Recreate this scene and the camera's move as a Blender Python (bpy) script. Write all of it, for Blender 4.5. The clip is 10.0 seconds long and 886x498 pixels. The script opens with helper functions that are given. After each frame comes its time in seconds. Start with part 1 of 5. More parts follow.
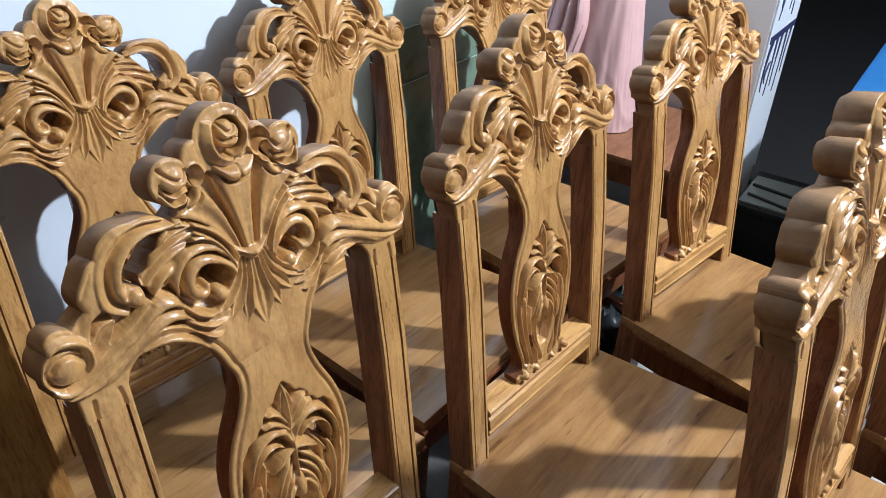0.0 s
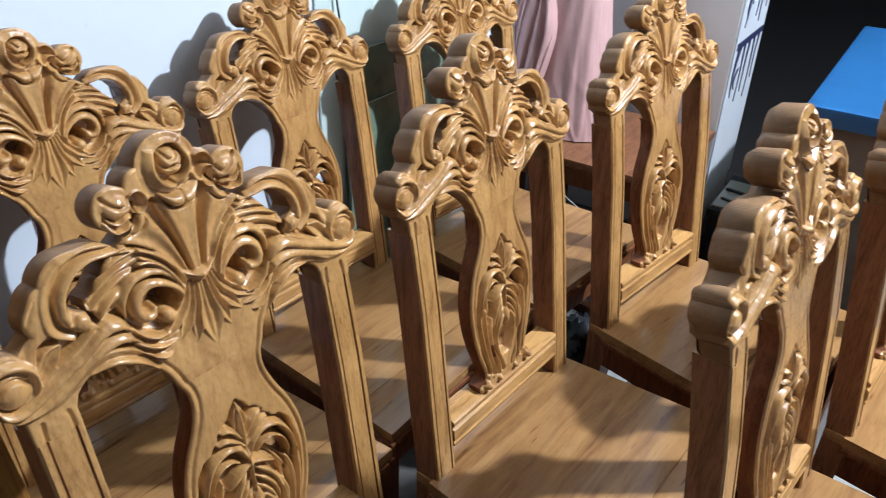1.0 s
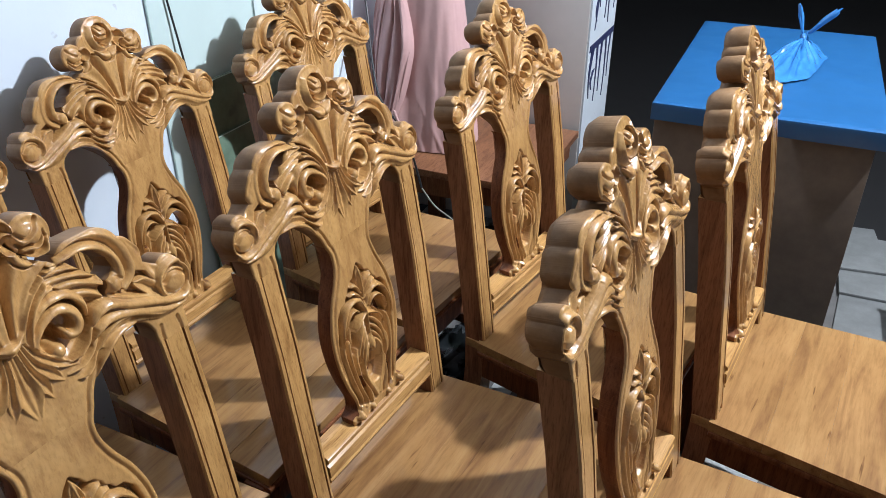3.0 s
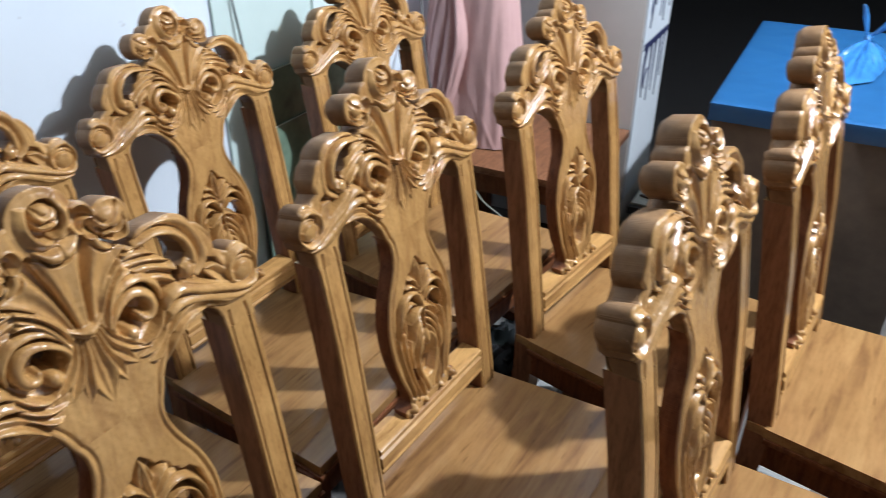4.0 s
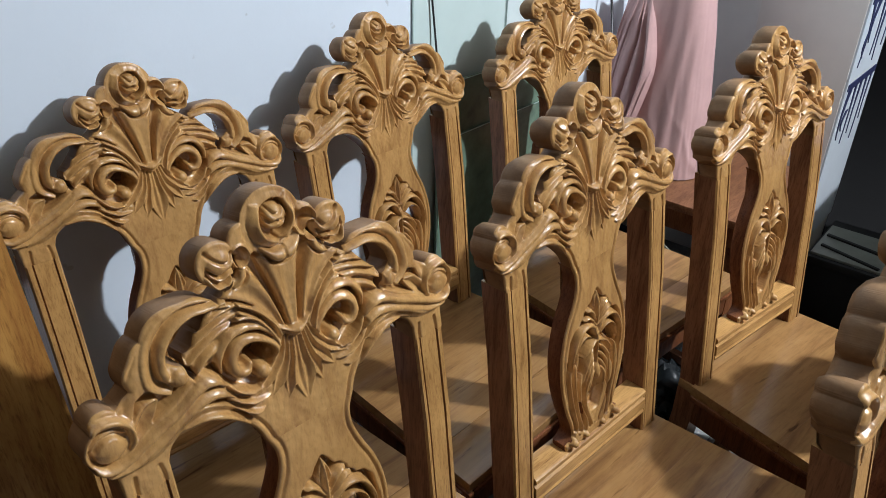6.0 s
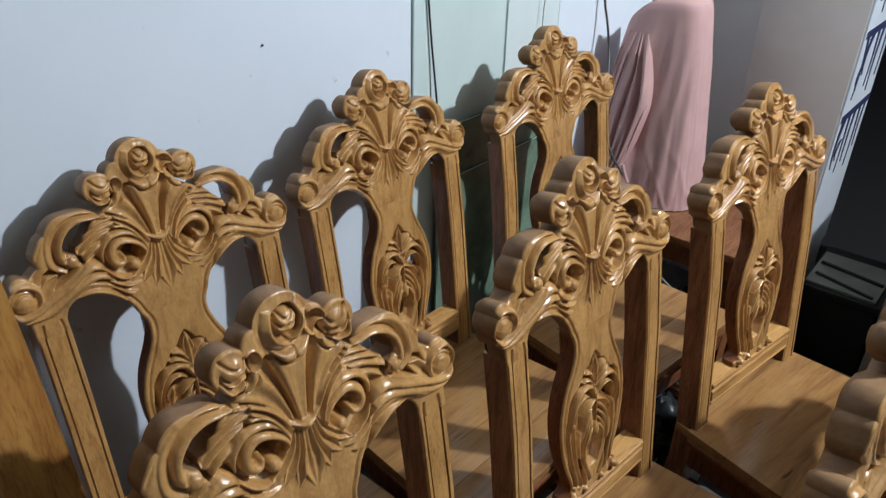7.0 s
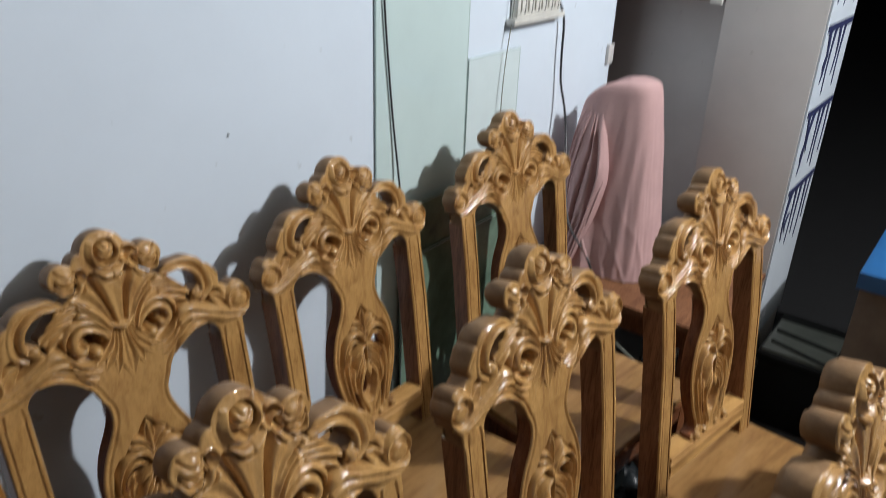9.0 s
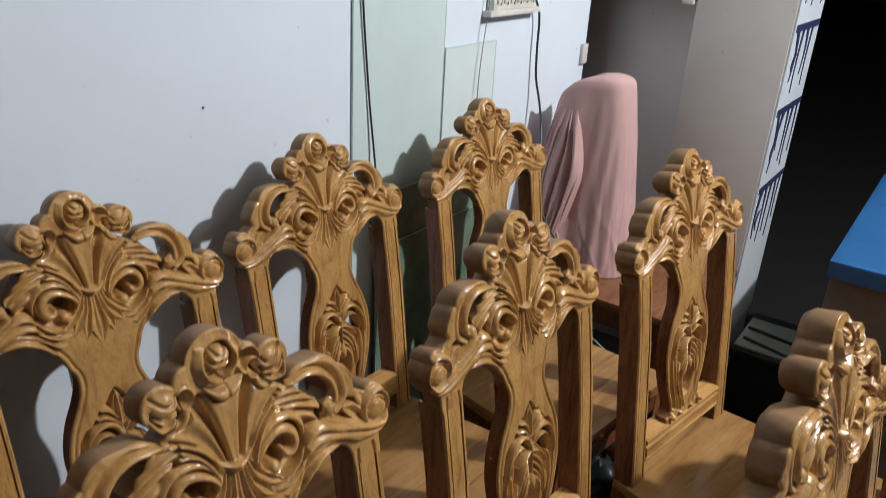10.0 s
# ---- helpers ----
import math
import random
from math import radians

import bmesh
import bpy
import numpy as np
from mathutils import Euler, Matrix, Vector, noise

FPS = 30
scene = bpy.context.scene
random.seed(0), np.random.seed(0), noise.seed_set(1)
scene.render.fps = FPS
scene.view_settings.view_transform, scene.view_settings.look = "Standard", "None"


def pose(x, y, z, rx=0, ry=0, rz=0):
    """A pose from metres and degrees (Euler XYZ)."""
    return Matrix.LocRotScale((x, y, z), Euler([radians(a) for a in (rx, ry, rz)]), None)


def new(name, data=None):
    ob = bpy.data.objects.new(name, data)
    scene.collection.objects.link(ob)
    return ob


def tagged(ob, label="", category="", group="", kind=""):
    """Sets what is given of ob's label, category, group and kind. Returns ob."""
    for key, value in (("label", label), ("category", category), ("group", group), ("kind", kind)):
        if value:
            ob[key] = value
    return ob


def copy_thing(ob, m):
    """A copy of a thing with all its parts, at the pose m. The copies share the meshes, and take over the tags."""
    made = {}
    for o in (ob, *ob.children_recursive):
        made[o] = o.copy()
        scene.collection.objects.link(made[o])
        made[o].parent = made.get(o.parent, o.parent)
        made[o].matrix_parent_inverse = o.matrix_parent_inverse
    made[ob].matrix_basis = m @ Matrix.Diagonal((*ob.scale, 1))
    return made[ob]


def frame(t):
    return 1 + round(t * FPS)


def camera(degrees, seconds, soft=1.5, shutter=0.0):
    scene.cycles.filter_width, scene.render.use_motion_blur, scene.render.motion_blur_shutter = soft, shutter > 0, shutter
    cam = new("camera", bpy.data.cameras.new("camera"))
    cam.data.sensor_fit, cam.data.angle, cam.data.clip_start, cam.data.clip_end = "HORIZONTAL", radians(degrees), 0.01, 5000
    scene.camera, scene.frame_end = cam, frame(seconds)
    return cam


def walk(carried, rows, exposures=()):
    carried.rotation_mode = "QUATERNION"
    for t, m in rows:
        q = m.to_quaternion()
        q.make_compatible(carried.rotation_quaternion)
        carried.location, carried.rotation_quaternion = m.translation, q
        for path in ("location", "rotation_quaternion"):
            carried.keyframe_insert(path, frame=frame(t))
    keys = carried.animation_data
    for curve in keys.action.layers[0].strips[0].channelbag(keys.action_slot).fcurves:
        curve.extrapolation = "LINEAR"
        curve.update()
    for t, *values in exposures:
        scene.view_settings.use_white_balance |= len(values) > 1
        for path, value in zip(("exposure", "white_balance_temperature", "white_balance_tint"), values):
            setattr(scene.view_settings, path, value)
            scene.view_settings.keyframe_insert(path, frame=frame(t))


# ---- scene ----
cam = camera(60.6, 10.0, soft=0.35, shutter=0.4)
PATH = [
    (0.0, -0.0009, -0.0097, 1.3528, 58.85, -2.54, 0.59),
    (0.5, 0.0172, -0.0232, 1.3604, 59.31, -2.47, 1.42),
    (1.0, 0.0538, -0.0264, 1.3743, 59.56, -1.44, -0.48),
    (1.5, 0.0883, -0.0246, 1.3822, 59.69, -1.23, -4.58),
    (2.0, 0.1015, -0.0183, 1.3881, 59.56, 0.03, -5.97),
    (2.5, 0.1225, -0.0128, 1.3970, 60.50, -0.15, -8.19),
    (2.7, 0.1320, -0.0093, 1.3967, 60.48, 0.00, -9.64),
    (3.8, 0.1145, -0.0056, 1.3972, 59.62, 0.12, -8.48),
    (4.0, 0.0949, -0.0013, 1.3933, 59.98, -0.18, -6.50),
    (4.5, 0.0510, 0.0034, 1.3925, 59.94, -0.94, 0.15),
    (5.0, 0.0309, 0.0133, 1.3939, 59.27, -1.12, 4.47),
    (5.5, 0.0278, 0.0227, 1.3964, 59.75, -1.36, 6.03),
    (5.7, 0.0239, 0.0231, 1.3906, 60.58, -1.54, 5.70),
    (6.8, 0.0091, 0.0481, 1.4889, 59.75, -1.44, 6.20),
    (7.0, 0.0064, 0.0527, 1.5068, 60.14, -1.42, 5.49),
    (7.2, 0.0092, 0.0483, 1.5173, 61.04, -1.89, 4.24),
    (7.5, 0.0135, 0.0418, 1.5331, 60.04, -2.60, 3.37),
    (7.7, 0.0150, 0.0384, 1.5430, 59.77, -2.73, 3.77),
    (8.0, 0.0173, 0.0333, 1.5579, 60.79, -2.93, 3.41),
    (8.5, 0.0228, 0.0306, 1.5585, 62.11, -2.83, 3.54),
    (8.8, 0.0244, 0.0340, 1.5586, 62.13, -2.30, 3.38),
    (8.9, 0.0250, 0.0351, 1.5587, 62.95, -2.13, 3.52),
    (9.0, 0.0255, 0.0362, 1.5587, 64.84, -1.95, 3.30),
    (9.1, 0.0267, 0.0346, 1.5511, 66.92, -1.82, 2.66),
    (9.3, 0.0292, 0.0314, 1.5358, 66.55, -1.57, 1.68),
    (9.5, 0.0316, 0.0282, 1.5206, 66.31, -1.31, 1.91),
    (9.8, 0.0255, 0.0164, 1.4959, 67.69, -2.37, 1.32),
    (10.0, 0.0214, 0.0085, 1.4795, 66.54, -3.07, 1.51),
]
EXPOSURE = [(0.0, 0.60, 5850, 10), (2.7, 0.40, 5950, 10), (4.2, 0.36, 6050, 9), (5.5, 0.18, 6200, 9), (7.2, -0.15, 6200, 9), (8.0, -0.16, 6350, 9), (8.5, -0.31, 6400, 9), (10.0, -0.24, 6700, 11)]
walk(cam, [(t, pose(x, y, z, rx, ry, rz)) for t, x, y, z, rx, ry, rz in PATH], EXPOSURE)

# ---- light ----
# The room's own axes: s runs along the white wall, n towards it.
WALL_TURN = 56.0
E_S = Vector((math.cos(radians(WALL_TURN)), math.sin(radians(WALL_TURN)), 0))
E_N = Vector((-math.sin(radians(WALL_TURN)), math.cos(radians(WALL_TURN)), 0))


def at(s, n, z=0.0):
    """A place from metres along the wall, towards the wall, and up."""
    return E_S * s + E_N * n + Vector((0, 0, z))


ROOM = Matrix.Rotation(radians(WALL_TURN), 4, "Z")

world = bpy.data.worlds.new("night")
scene.world = world
world.use_nodes = True
world.node_tree.nodes["Background"].inputs[0].default_value = (0.55, 0.62, 0.8, 1)
world.node_tree.nodes["Background"].inputs[1].default_value = 0.0016

bulb = new("bulb_light", bpy.data.lights.new("bulb_light", "POINT"))
bulb.data.energy, bulb.data.color, bulb.data.shadow_soft_size = 330.0, (0.94, 0.96, 1.0), 0.038
bulb.location = at(2.10, -1.12, 2.74)


# ---- materials ----
def material(name):
    m = bpy.data.materials.new(name)
    m.use_nodes = True
    return m, m.node_tree.nodes, m.node_tree.links, m.node_tree.nodes["Principled BSDF"]


def ramp(nodes, stops):
    r = nodes.new("ShaderNodeValToRGB")
    while len(r.color_ramp.elements) < len(stops):
        r.color_ramp.elements.new(0.5)
    for el, (p, c) in zip(r.color_ramp.elements, stops):
        el.position, el.color = p, (*c, 1)
    return r


def noise_tex(nodes, links, vec, scale, detail=4.0, rough=0.55, dist=0.0):
    t = nodes.new("ShaderNodeTexNoise")
    t.inputs["Scale"].default_value, t.inputs["Detail"].default_value = scale, detail
    t.inputs["Roughness"].default_value, t.inputs["Distortion"].default_value = rough, dist
    if vec is not None:
        links.new(vec, t.inputs["Vector"])
    return t


def coords(nodes, links, stretch=(1, 1, 1), jitter=True):
    tc = nodes.new("ShaderNodeTexCoord")
    mp = nodes.new("ShaderNodeMapping")
    mp.inputs["Scale"].default_value = stretch
    links.new(tc.outputs["Object"], mp.inputs["Vector"])
    if jitter:
        info = nodes.new("ShaderNodeObjectInfo")
        mul = nodes.new("ShaderNodeMath")
        mul.operation = "MULTIPLY"
        mul.inputs[1].default_value = 37.0
        links.new(info.outputs["Random"], mul.inputs[0])
        links.new(mul.outputs[0], mp.inputs["Location"])
    return mp.outputs["Vector"]


def mix(nodes, links, fac, a, b, mode="MIX"):
    m = nodes.new("ShaderNodeMix")
    m.data_type, m.blend_type = "RGBA", mode
    for val, sock in ((fac, m.inputs[0]), (a, m.inputs[6]), (b, m.inputs[7])):
        if isinstance(val, (int, float)):
            sock.default_value = val
        elif isinstance(val, tuple):
            sock.default_value = (*val, 1)
        else:
            links.new(val, sock)
    return m.outputs[2]


def wood(name, light, mid, dark, stretch, rough=0.22, coat=0.6, dust=0.0, bump=0.05, grain=0.75, streaks=0.0, ripple=0.0, gloss=1.5, shine=0.11):
    """Varnished timber; stretch is small along the grain."""
    m, N, L, B = material(name)
    v = coords(N, L, stretch)
    broad = noise_tex(N, L, v, 7.0, 5, 0.6, 0.6)
    r = ramp(N, ((0.28, dark), (0.5, mid), (0.75, light)))
    L.new(broad.outputs["Fac"], r.inputs[0])
    fine = noise_tex(N, L, v, 42.0, 6, 0.7, 0.2)
    r2 = ramp(N, ((0.36, (0.5, 0.42, 0.36)), (0.5, (0.95, 0.93, 0.9)), (0.7, (1.06, 1.05, 1.03))))
    L.new(fine.outputs["Fac"], r2.inputs[0])
    col = mix(N, L, grain, r.outputs[0], r2.outputs[0], "MULTIPLY")
    w0 = coords(N, L, (1, 1, 1), False)
    patch = noise_tex(N, L, w0, 9.0, 5, 0.6)
    r3 = ramp(N, ((0.35, (0.78, 0.76, 0.74)), (0.65, (1.08, 1.08, 1.08))))
    L.new(patch.outputs["Fac"], r3.inputs[0])
    col = mix(N, L, 0.6, col, r3.outputs[0], "MULTIPLY")
    if streaks:
        st = noise_tex(N, L, v, 16.0, 3, 0.5, 0.4)
        rs = ramp(N, ((0.26, (0.42, 0.34, 0.28)), (0.335, (1.0, 1.0, 1.0))))
        L.new(st.outputs["Fac"], rs.inputs[0])
        col = mix(N, L, streaks, col, rs.outputs[0], "MULTIPLY")
    if dust:
        d = noise_tex(N, L, w0, 60.0, 5, 0.7)
        rd = ramp(N, ((0.3, (dust * 0.4,) * 3), (0.7, (dust,) * 3)))
        L.new(d.outputs["Fac"], rd.inputs[0])
        geo = N.new("ShaderNodeNewGeometry")
        sep = N.new("ShaderNodeSeparateXYZ")
        L.new(geo.outputs["Normal"], sep.inputs[0])
        up = N.new("ShaderNodeMapRange")
        up.inputs["From Min"].default_value, up.inputs["From Max"].default_value = -0.25, 0.55
        L.new(sep.outputs["Z"], up.inputs["Value"])
        settled = N.new("ShaderNodeMath")
        settled.operation = "MULTIPLY"
        L.new(up.outputs[0], settled.inputs[0]), L.new(rd.outputs[0], settled.inputs[1])
        col = mix(N, L, settled.outputs[0], col, (0.41, 0.275, 0.155))
    L.new(col, B.inputs["Base Color"])
    rr = N.new("ShaderNodeMapRange")
    rr.inputs["To Min"].default_value, rr.inputs["To Max"].default_value = rough * 0.75, rough * 1.4
    L.new(patch.outputs["Fac"], rr.inputs["Value"])
    L.new(rr.outputs[0], B.inputs["Roughness"])
    B.inputs["Specular IOR Level"].default_value = 0.15
    B.inputs["Coat Weight"].default_value, B.inputs["Coat Roughness"].default_value = coat, shine
    B.inputs["Coat IOR"].default_value = gloss
    b = N.new("ShaderNodeBump")
    b.inputs["Strength"].default_value, b.inputs["Distance"].default_value = bump, 0.002
    L.new(fine.outputs["Fac"], b.inputs["Height"])
    if ripple:
        rip = noise_tex(N, L, w0, 95.0, 3, 0.6)
        b2 = N.new("ShaderNodeBump")
        b2.inputs["Strength"].default_value, b2.inputs["Distance"].default_value = ripple, 0.002
        L.new(rip.outputs["Fac"], b2.inputs["Height"])
        L.new(b.outputs[0], b2.inputs["Normal"])
        L.new(b2.outputs[0], B.inputs["Coat Normal"])
    L.new(b.outputs[0], B.inputs["Normal"])
    return m


GOLD = ((0.600, 0.355, 0.125), (0.515, 0.290, 0.098), (0.33, 0.164, 0.053))
wood_carved = wood("varnished_carved_wood", *GOLD, (7, 7, 1.6), 0.42, 1.0, 0.0, 0.0, 0.35, 0.0, 0.80, 1.90, 0.050)
wood_post = wood("varnished_post_wood", *GOLD, (10, 10, 1.0), 0.34, 1.0, 0.0, 0.03, 0.6, 0.7, 0.02, 1.6, 0.08)
wood_rail = wood("varnished_rail_wood", *GOLD, (1.0, 10, 10), 0.40, 0.6, 0.0, 0.03, 0.5, 0.6)
wood_seat = wood("varnished_seat_wood", (0.415, 0.245, 0.094), (0.345, 0.190, 0.070), (0.19, 0.093, 0.035), (0.50, 4.5, 4.5), 0.32, 0.6, 0.0, 0.04, 0.30, 1.0)
wood_edge = wood("dusty_sawn_edge_wood", (0.26, 0.140, 0.060), (0.21, 0.108, 0.045), (0.14, 0.066, 0.026), (5, 3, 5), 0.50, 0.10, 0.40, 0.04, 0.18)
# brown of aprons and legs, with the shade of side faces worked into it
wood_side = wood("brown_shaded_side_wood", (0.25, 0.10, 0.04), (0.19, 0.07, 0.028), (0.10, 0.035, 0.015), (9, 9, 1.0), 0.45, 0.10)
# the posts' flanks turn from the lamp; their shade is put into this brown
wood_flank = wood("brown_shaded_flank_wood", (0.33, 0.155, 0.076), (0.265, 0.118, 0.055), (0.14, 0.056, 0.024), (9, 9, 1.0), 0.42, 0.25, 0.0, 0.05, 0.75, 0.6)
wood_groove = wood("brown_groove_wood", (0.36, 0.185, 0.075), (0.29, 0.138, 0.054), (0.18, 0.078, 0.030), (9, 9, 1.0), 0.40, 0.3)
wood_table = wood("brown_table_wood", (0.30, 0.14, 0.07), (0.24, 0.11, 0.055), (0.15, 0.06, 0.03), (1.5, 8, 8), 0.35, 0.3)
wood_leaf = wood("amber_door_wood", (0.43, 0.235, 0.066), (0.36, 0.180, 0.047), (0.24, 0.102, 0.026), (8, 8, 1.0), 0.3, 0.4)


def plaster(name, base, grain=0.05, scale=3.0, rough=0.85):
    m, N, L, B = material(name)
    v = coords(N, L, (1, 1, 1), False)
    big = noise_tex(N, L, v, scale, 5, 0.6)
    lo = tuple(c * (1 - grain) for c in base)
    r = ramp(N, ((0.35, lo), (0.65, base)))
    L.new(big.outputs["Fac"], r.inputs[0])
    fine = noise_tex(N, L, v, 90.0, 5, 0.7)
    spots = noise_tex(N, L, v, 28.0, 2, 0.5)
    rs = ramp(N, ((0.235, (0.62, 0.6, 0.56)), (0.265, (1, 1, 1))))
    L.new(spots.outputs["Fac"], rs.inputs[0])
    L.new(mix(N, L, 0.5, r.outputs[0], rs.outputs[0], "MULTIPLY"), B.inputs["Base Color"])
    B.inputs["Roughness"].default_value = rough
    b = N.new("ShaderNodeBump")
    b.inputs["Strength"].default_value, b.inputs["Distance"].default_value = 0.12, 0.002
    L.new(fine.outputs["Fac"], b.inputs["Height"])
    L.new(b.outputs[0], B.inputs["Normal"])
    return m


def plain(name, base, rough=0.5, metal=0.0, grain=0.12, scale=25.0, coat=0.0):
    m, N, L, B = material(name)
    v = coords(N, L, (1, 1, 1), False)
    t = noise_tex(N, L, v, scale, 5, 0.65)
    r = ramp(N, ((0.3, tuple(c * (1 - grain) for c in base)), (0.7, tuple(min(1, c * (1 + grain)) for c in base))))
    L.new(t.outputs["Fac"], r.inputs[0])
    L.new(r.outputs[0], B.inputs["Base Color"])
    B.inputs["Roughness"].default_value, B.inputs["Metallic"].default_value = rough, metal
    B.inputs["Coat Weight"].default_value = coat
    b = N.new("ShaderNodeBump")
    b.inputs["Strength"].default_value, b.inputs["Distance"].default_value = 0.08, 0.002
    L.new(t.outputs["Fac"], b.inputs["Height"])
    L.new(b.outputs[0], B.inputs["Normal"])
    return m


wall_paint = plaster("bluish_white_distemper", (0.70, 0.785, 0.865))
sign_paint = plaster("dull_white_sign_paint", (0.52, 0.57, 0.61), 0.12)
grey_paint = plaster("grey_beige_distemper", (0.60, 0.57, 0.535), 0.12)
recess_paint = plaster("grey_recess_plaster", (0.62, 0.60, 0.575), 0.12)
# tone of the added ceiling, picked for how much fill it returns
ceiling_paint = plaster("grey_bounce_ceiling", (0.25, 0.245, 0.235))
# grey of the added out-of-view walls, set by the fill they throw back
far_paint = plaster("grey_bounce_plaster", (0.25, 0.25, 0.25), 0.2)
concrete = plaster("dusty_concrete", (0.13, 0.125, 0.12), 0.35, 6.0)
# ten times darker than real paving: the unlit night is in this colour
night_ground = plaster("night_black_ground", (0.005, 0.005, 0.0055), 0.3, 6.0)
letter_paint = plain("navy_letter_paint", (0.015, 0.02, 0.07), 0.6)
pale_glass_mat = plain("pale_green_back_painted_glass", (0.585, 0.715, 0.695), 0.12, 0, 0.04, 4.0)
clear_glass_mat = plain("dusty_clear_sheet", (0.65, 0.755, 0.755), 0.25, 0, 0.05, 5.0)
dark_glass_mat = plain("bottle_green_glass", (0.16, 0.24, 0.175), 0.22, 0, 0.45, 6.0)
glass_edge = plain("green_glass_edge", (0.42, 0.54, 0.50), 0.3)
black_rubber = plain("black_cable_rubber", (0.012, 0.012, 0.013), 0.45)
white_plastic = plain("yellowed_white_plastic", (0.70, 0.69, 0.63), 0.4)
pink_cloth = plain("pink_cotton", (0.52, 0.33, 0.315), 0.95, 0, 0.08, 9.0)
blue_sheet = plain("blue_plastic_sheet", (0.022, 0.108, 0.272), 0.36, 0, 0.10, 12.0, 0.3)
box_board = plain("grey_brown_board", (0.155, 0.120, 0.090), 0.65, 0, 0.25, 9.0)
black_stuff = plain("black_painted_board", (0.012, 0.0115, 0.010), 0.65, 0, 0.4, 8.0)
blue_film = plain("thin_blue_film", (0.045, 0.19, 0.46), 0.25, 0, 0.2, 20.0, 0.4)
black_plastic = plain("black_bag_plastic", (0.02, 0.024, 0.026), 0.25, 0, 0.3, 15.0)
paper_mat = plain("pale_paper", (0.55, 0.57, 0.56), 0.8)
pale_slab = plain("pale_grey_stone", (0.16, 0.168, 0.165), 0.5, 0, 0.2, 12.0)
grey_slab = plain("grey_green_glass_slab", (0.24, 0.25, 0.205), 0.3, 0, 0.2, 10.0)


# ---- builders ----
def box_bm(bm, lo, hi, bevel=0.0, segs=2):
    made = bmesh.ops.create_cube(bm, size=1.0)["verts"]
    c = [(a + b) / 2 for a, b in zip(lo, hi)]
    d = [b - a for a, b in zip(lo, hi)]
    for v in made:
        v.co = Vector([c[i] + v.co[i] * d[i] for i in range(3)])
    if bevel:
        es = {e for v in made for e in v.link_edges}
        bmesh.ops.bevel(bm, geom=list(es), offset=bevel, segments=segs, profile=0.6, affect="EDGES")
    return bm


def box(lo, hi, bevel=0.0, segs=2):
    return box_bm(bmesh.new(), lo, hi, bevel, segs)


def mesh_of(name, bm, mats, smooth=True):
    me = bpy.data.meshes.new(name)
    bm.normal_update()
    bm.to_mesh(me)
    bm.free()
    for m in mats if isinstance(mats, (list, tuple)) else [mats]:
        me.materials.append(m)
    if smooth:
        me.shade_smooth()
        me.set_sharp_from_angle(angle=radians(38))
    return me


def part(name, bm, mats, parent=None, label="", smooth=True):
    ob = new(name, mesh_of(name, bm, mats, smooth))
    ob.parent = parent
    if label:
        ob["label"] = label
    return ob


def thing(name, label, category, group="", kind="", m=None):
    ob = tagged(new(name), label, category, group, kind)
    if m is not None:
        ob.matrix_basis = m
    return ob


def structure(name, bm, mats, label, category, m=None, smooth=True):
    ob = part(name, bm, mats, None, "", smooth)
    tagged(ob, label, category, "", "structure")
    if m is not None:
        ob.matrix_basis = m
    return ob


def tube(points, radius, sides=8):
    """A round cable or rod along points."""
    bm = bmesh.new()
    pts = [Vector(p) for p in points]
    rings = []
    for i, p in enumerate(pts):
        d = (pts[min(i + 1, len(pts) - 1)] - pts[max(i - 1, 0)]).normalized()
        a = d.orthogonal().normalized() if i == 0 else (rings_a - d * rings_a.dot(d)).normalized()
        rings_a = a
        b = d.cross(a)
        rings.append([bm.verts.new(p + (a * math.cos(k * 2 * math.pi / sides) + b * math.sin(k * 2 * math.pi / sides)) * radius) for k in range(sides)])
    for r0, r1 in zip(rings, rings[1:]):
        for k in range(sides):
            bm.faces.new((r0[k], r0[(k + 1) % sides], r1[(k + 1) % sides], r1[k]))
    bm.faces.new(rings[0][::-1]), bm.faces.new(rings[-1])
    return bm


def smooth_path(pts, n=24):
    """Catmull-Rom through points of any size."""
    pts = [np.array(p, float) for p in pts]
    ext = [2 * pts[0] - pts[1]] + pts + [2 * pts[-1] - pts[-2]]
    out = []
    for i in range(len(pts) - 1):
        p0, p1, p2, p3 = ext[i:i + 4]
        for t in np.linspace(0, 1, max(3, n // (len(pts) - 1)), endpoint=False):
            out.append(0.5 * (2 * p1 + (p2 - p0) * t + (2 * p0 - 5 * p1 + 4 * p2 - p3) * t * t + (3 * p1 - p0 - 3 * p2 + p3) * t ** 3))
    out.append(pts[-1])
    return np.array(out)


# ---- the carved chair ----
DEPTH = 0.045           # thickness of posts and crest
SEAT_Z = 0.447


def rake(z):
    """How far the curved back stands forward of the knot of its crest, at a height."""
    z = np.maximum(z, SEAT_Z)
    return np.where(z > 0.80, 0.20 * (0.95 - z), 0.030 + 0.127 * (0.80 - z))


def lean(y, z):
    """Local y of a point y behind the curved front of the back, at height z."""
    return y - float(rake(z))


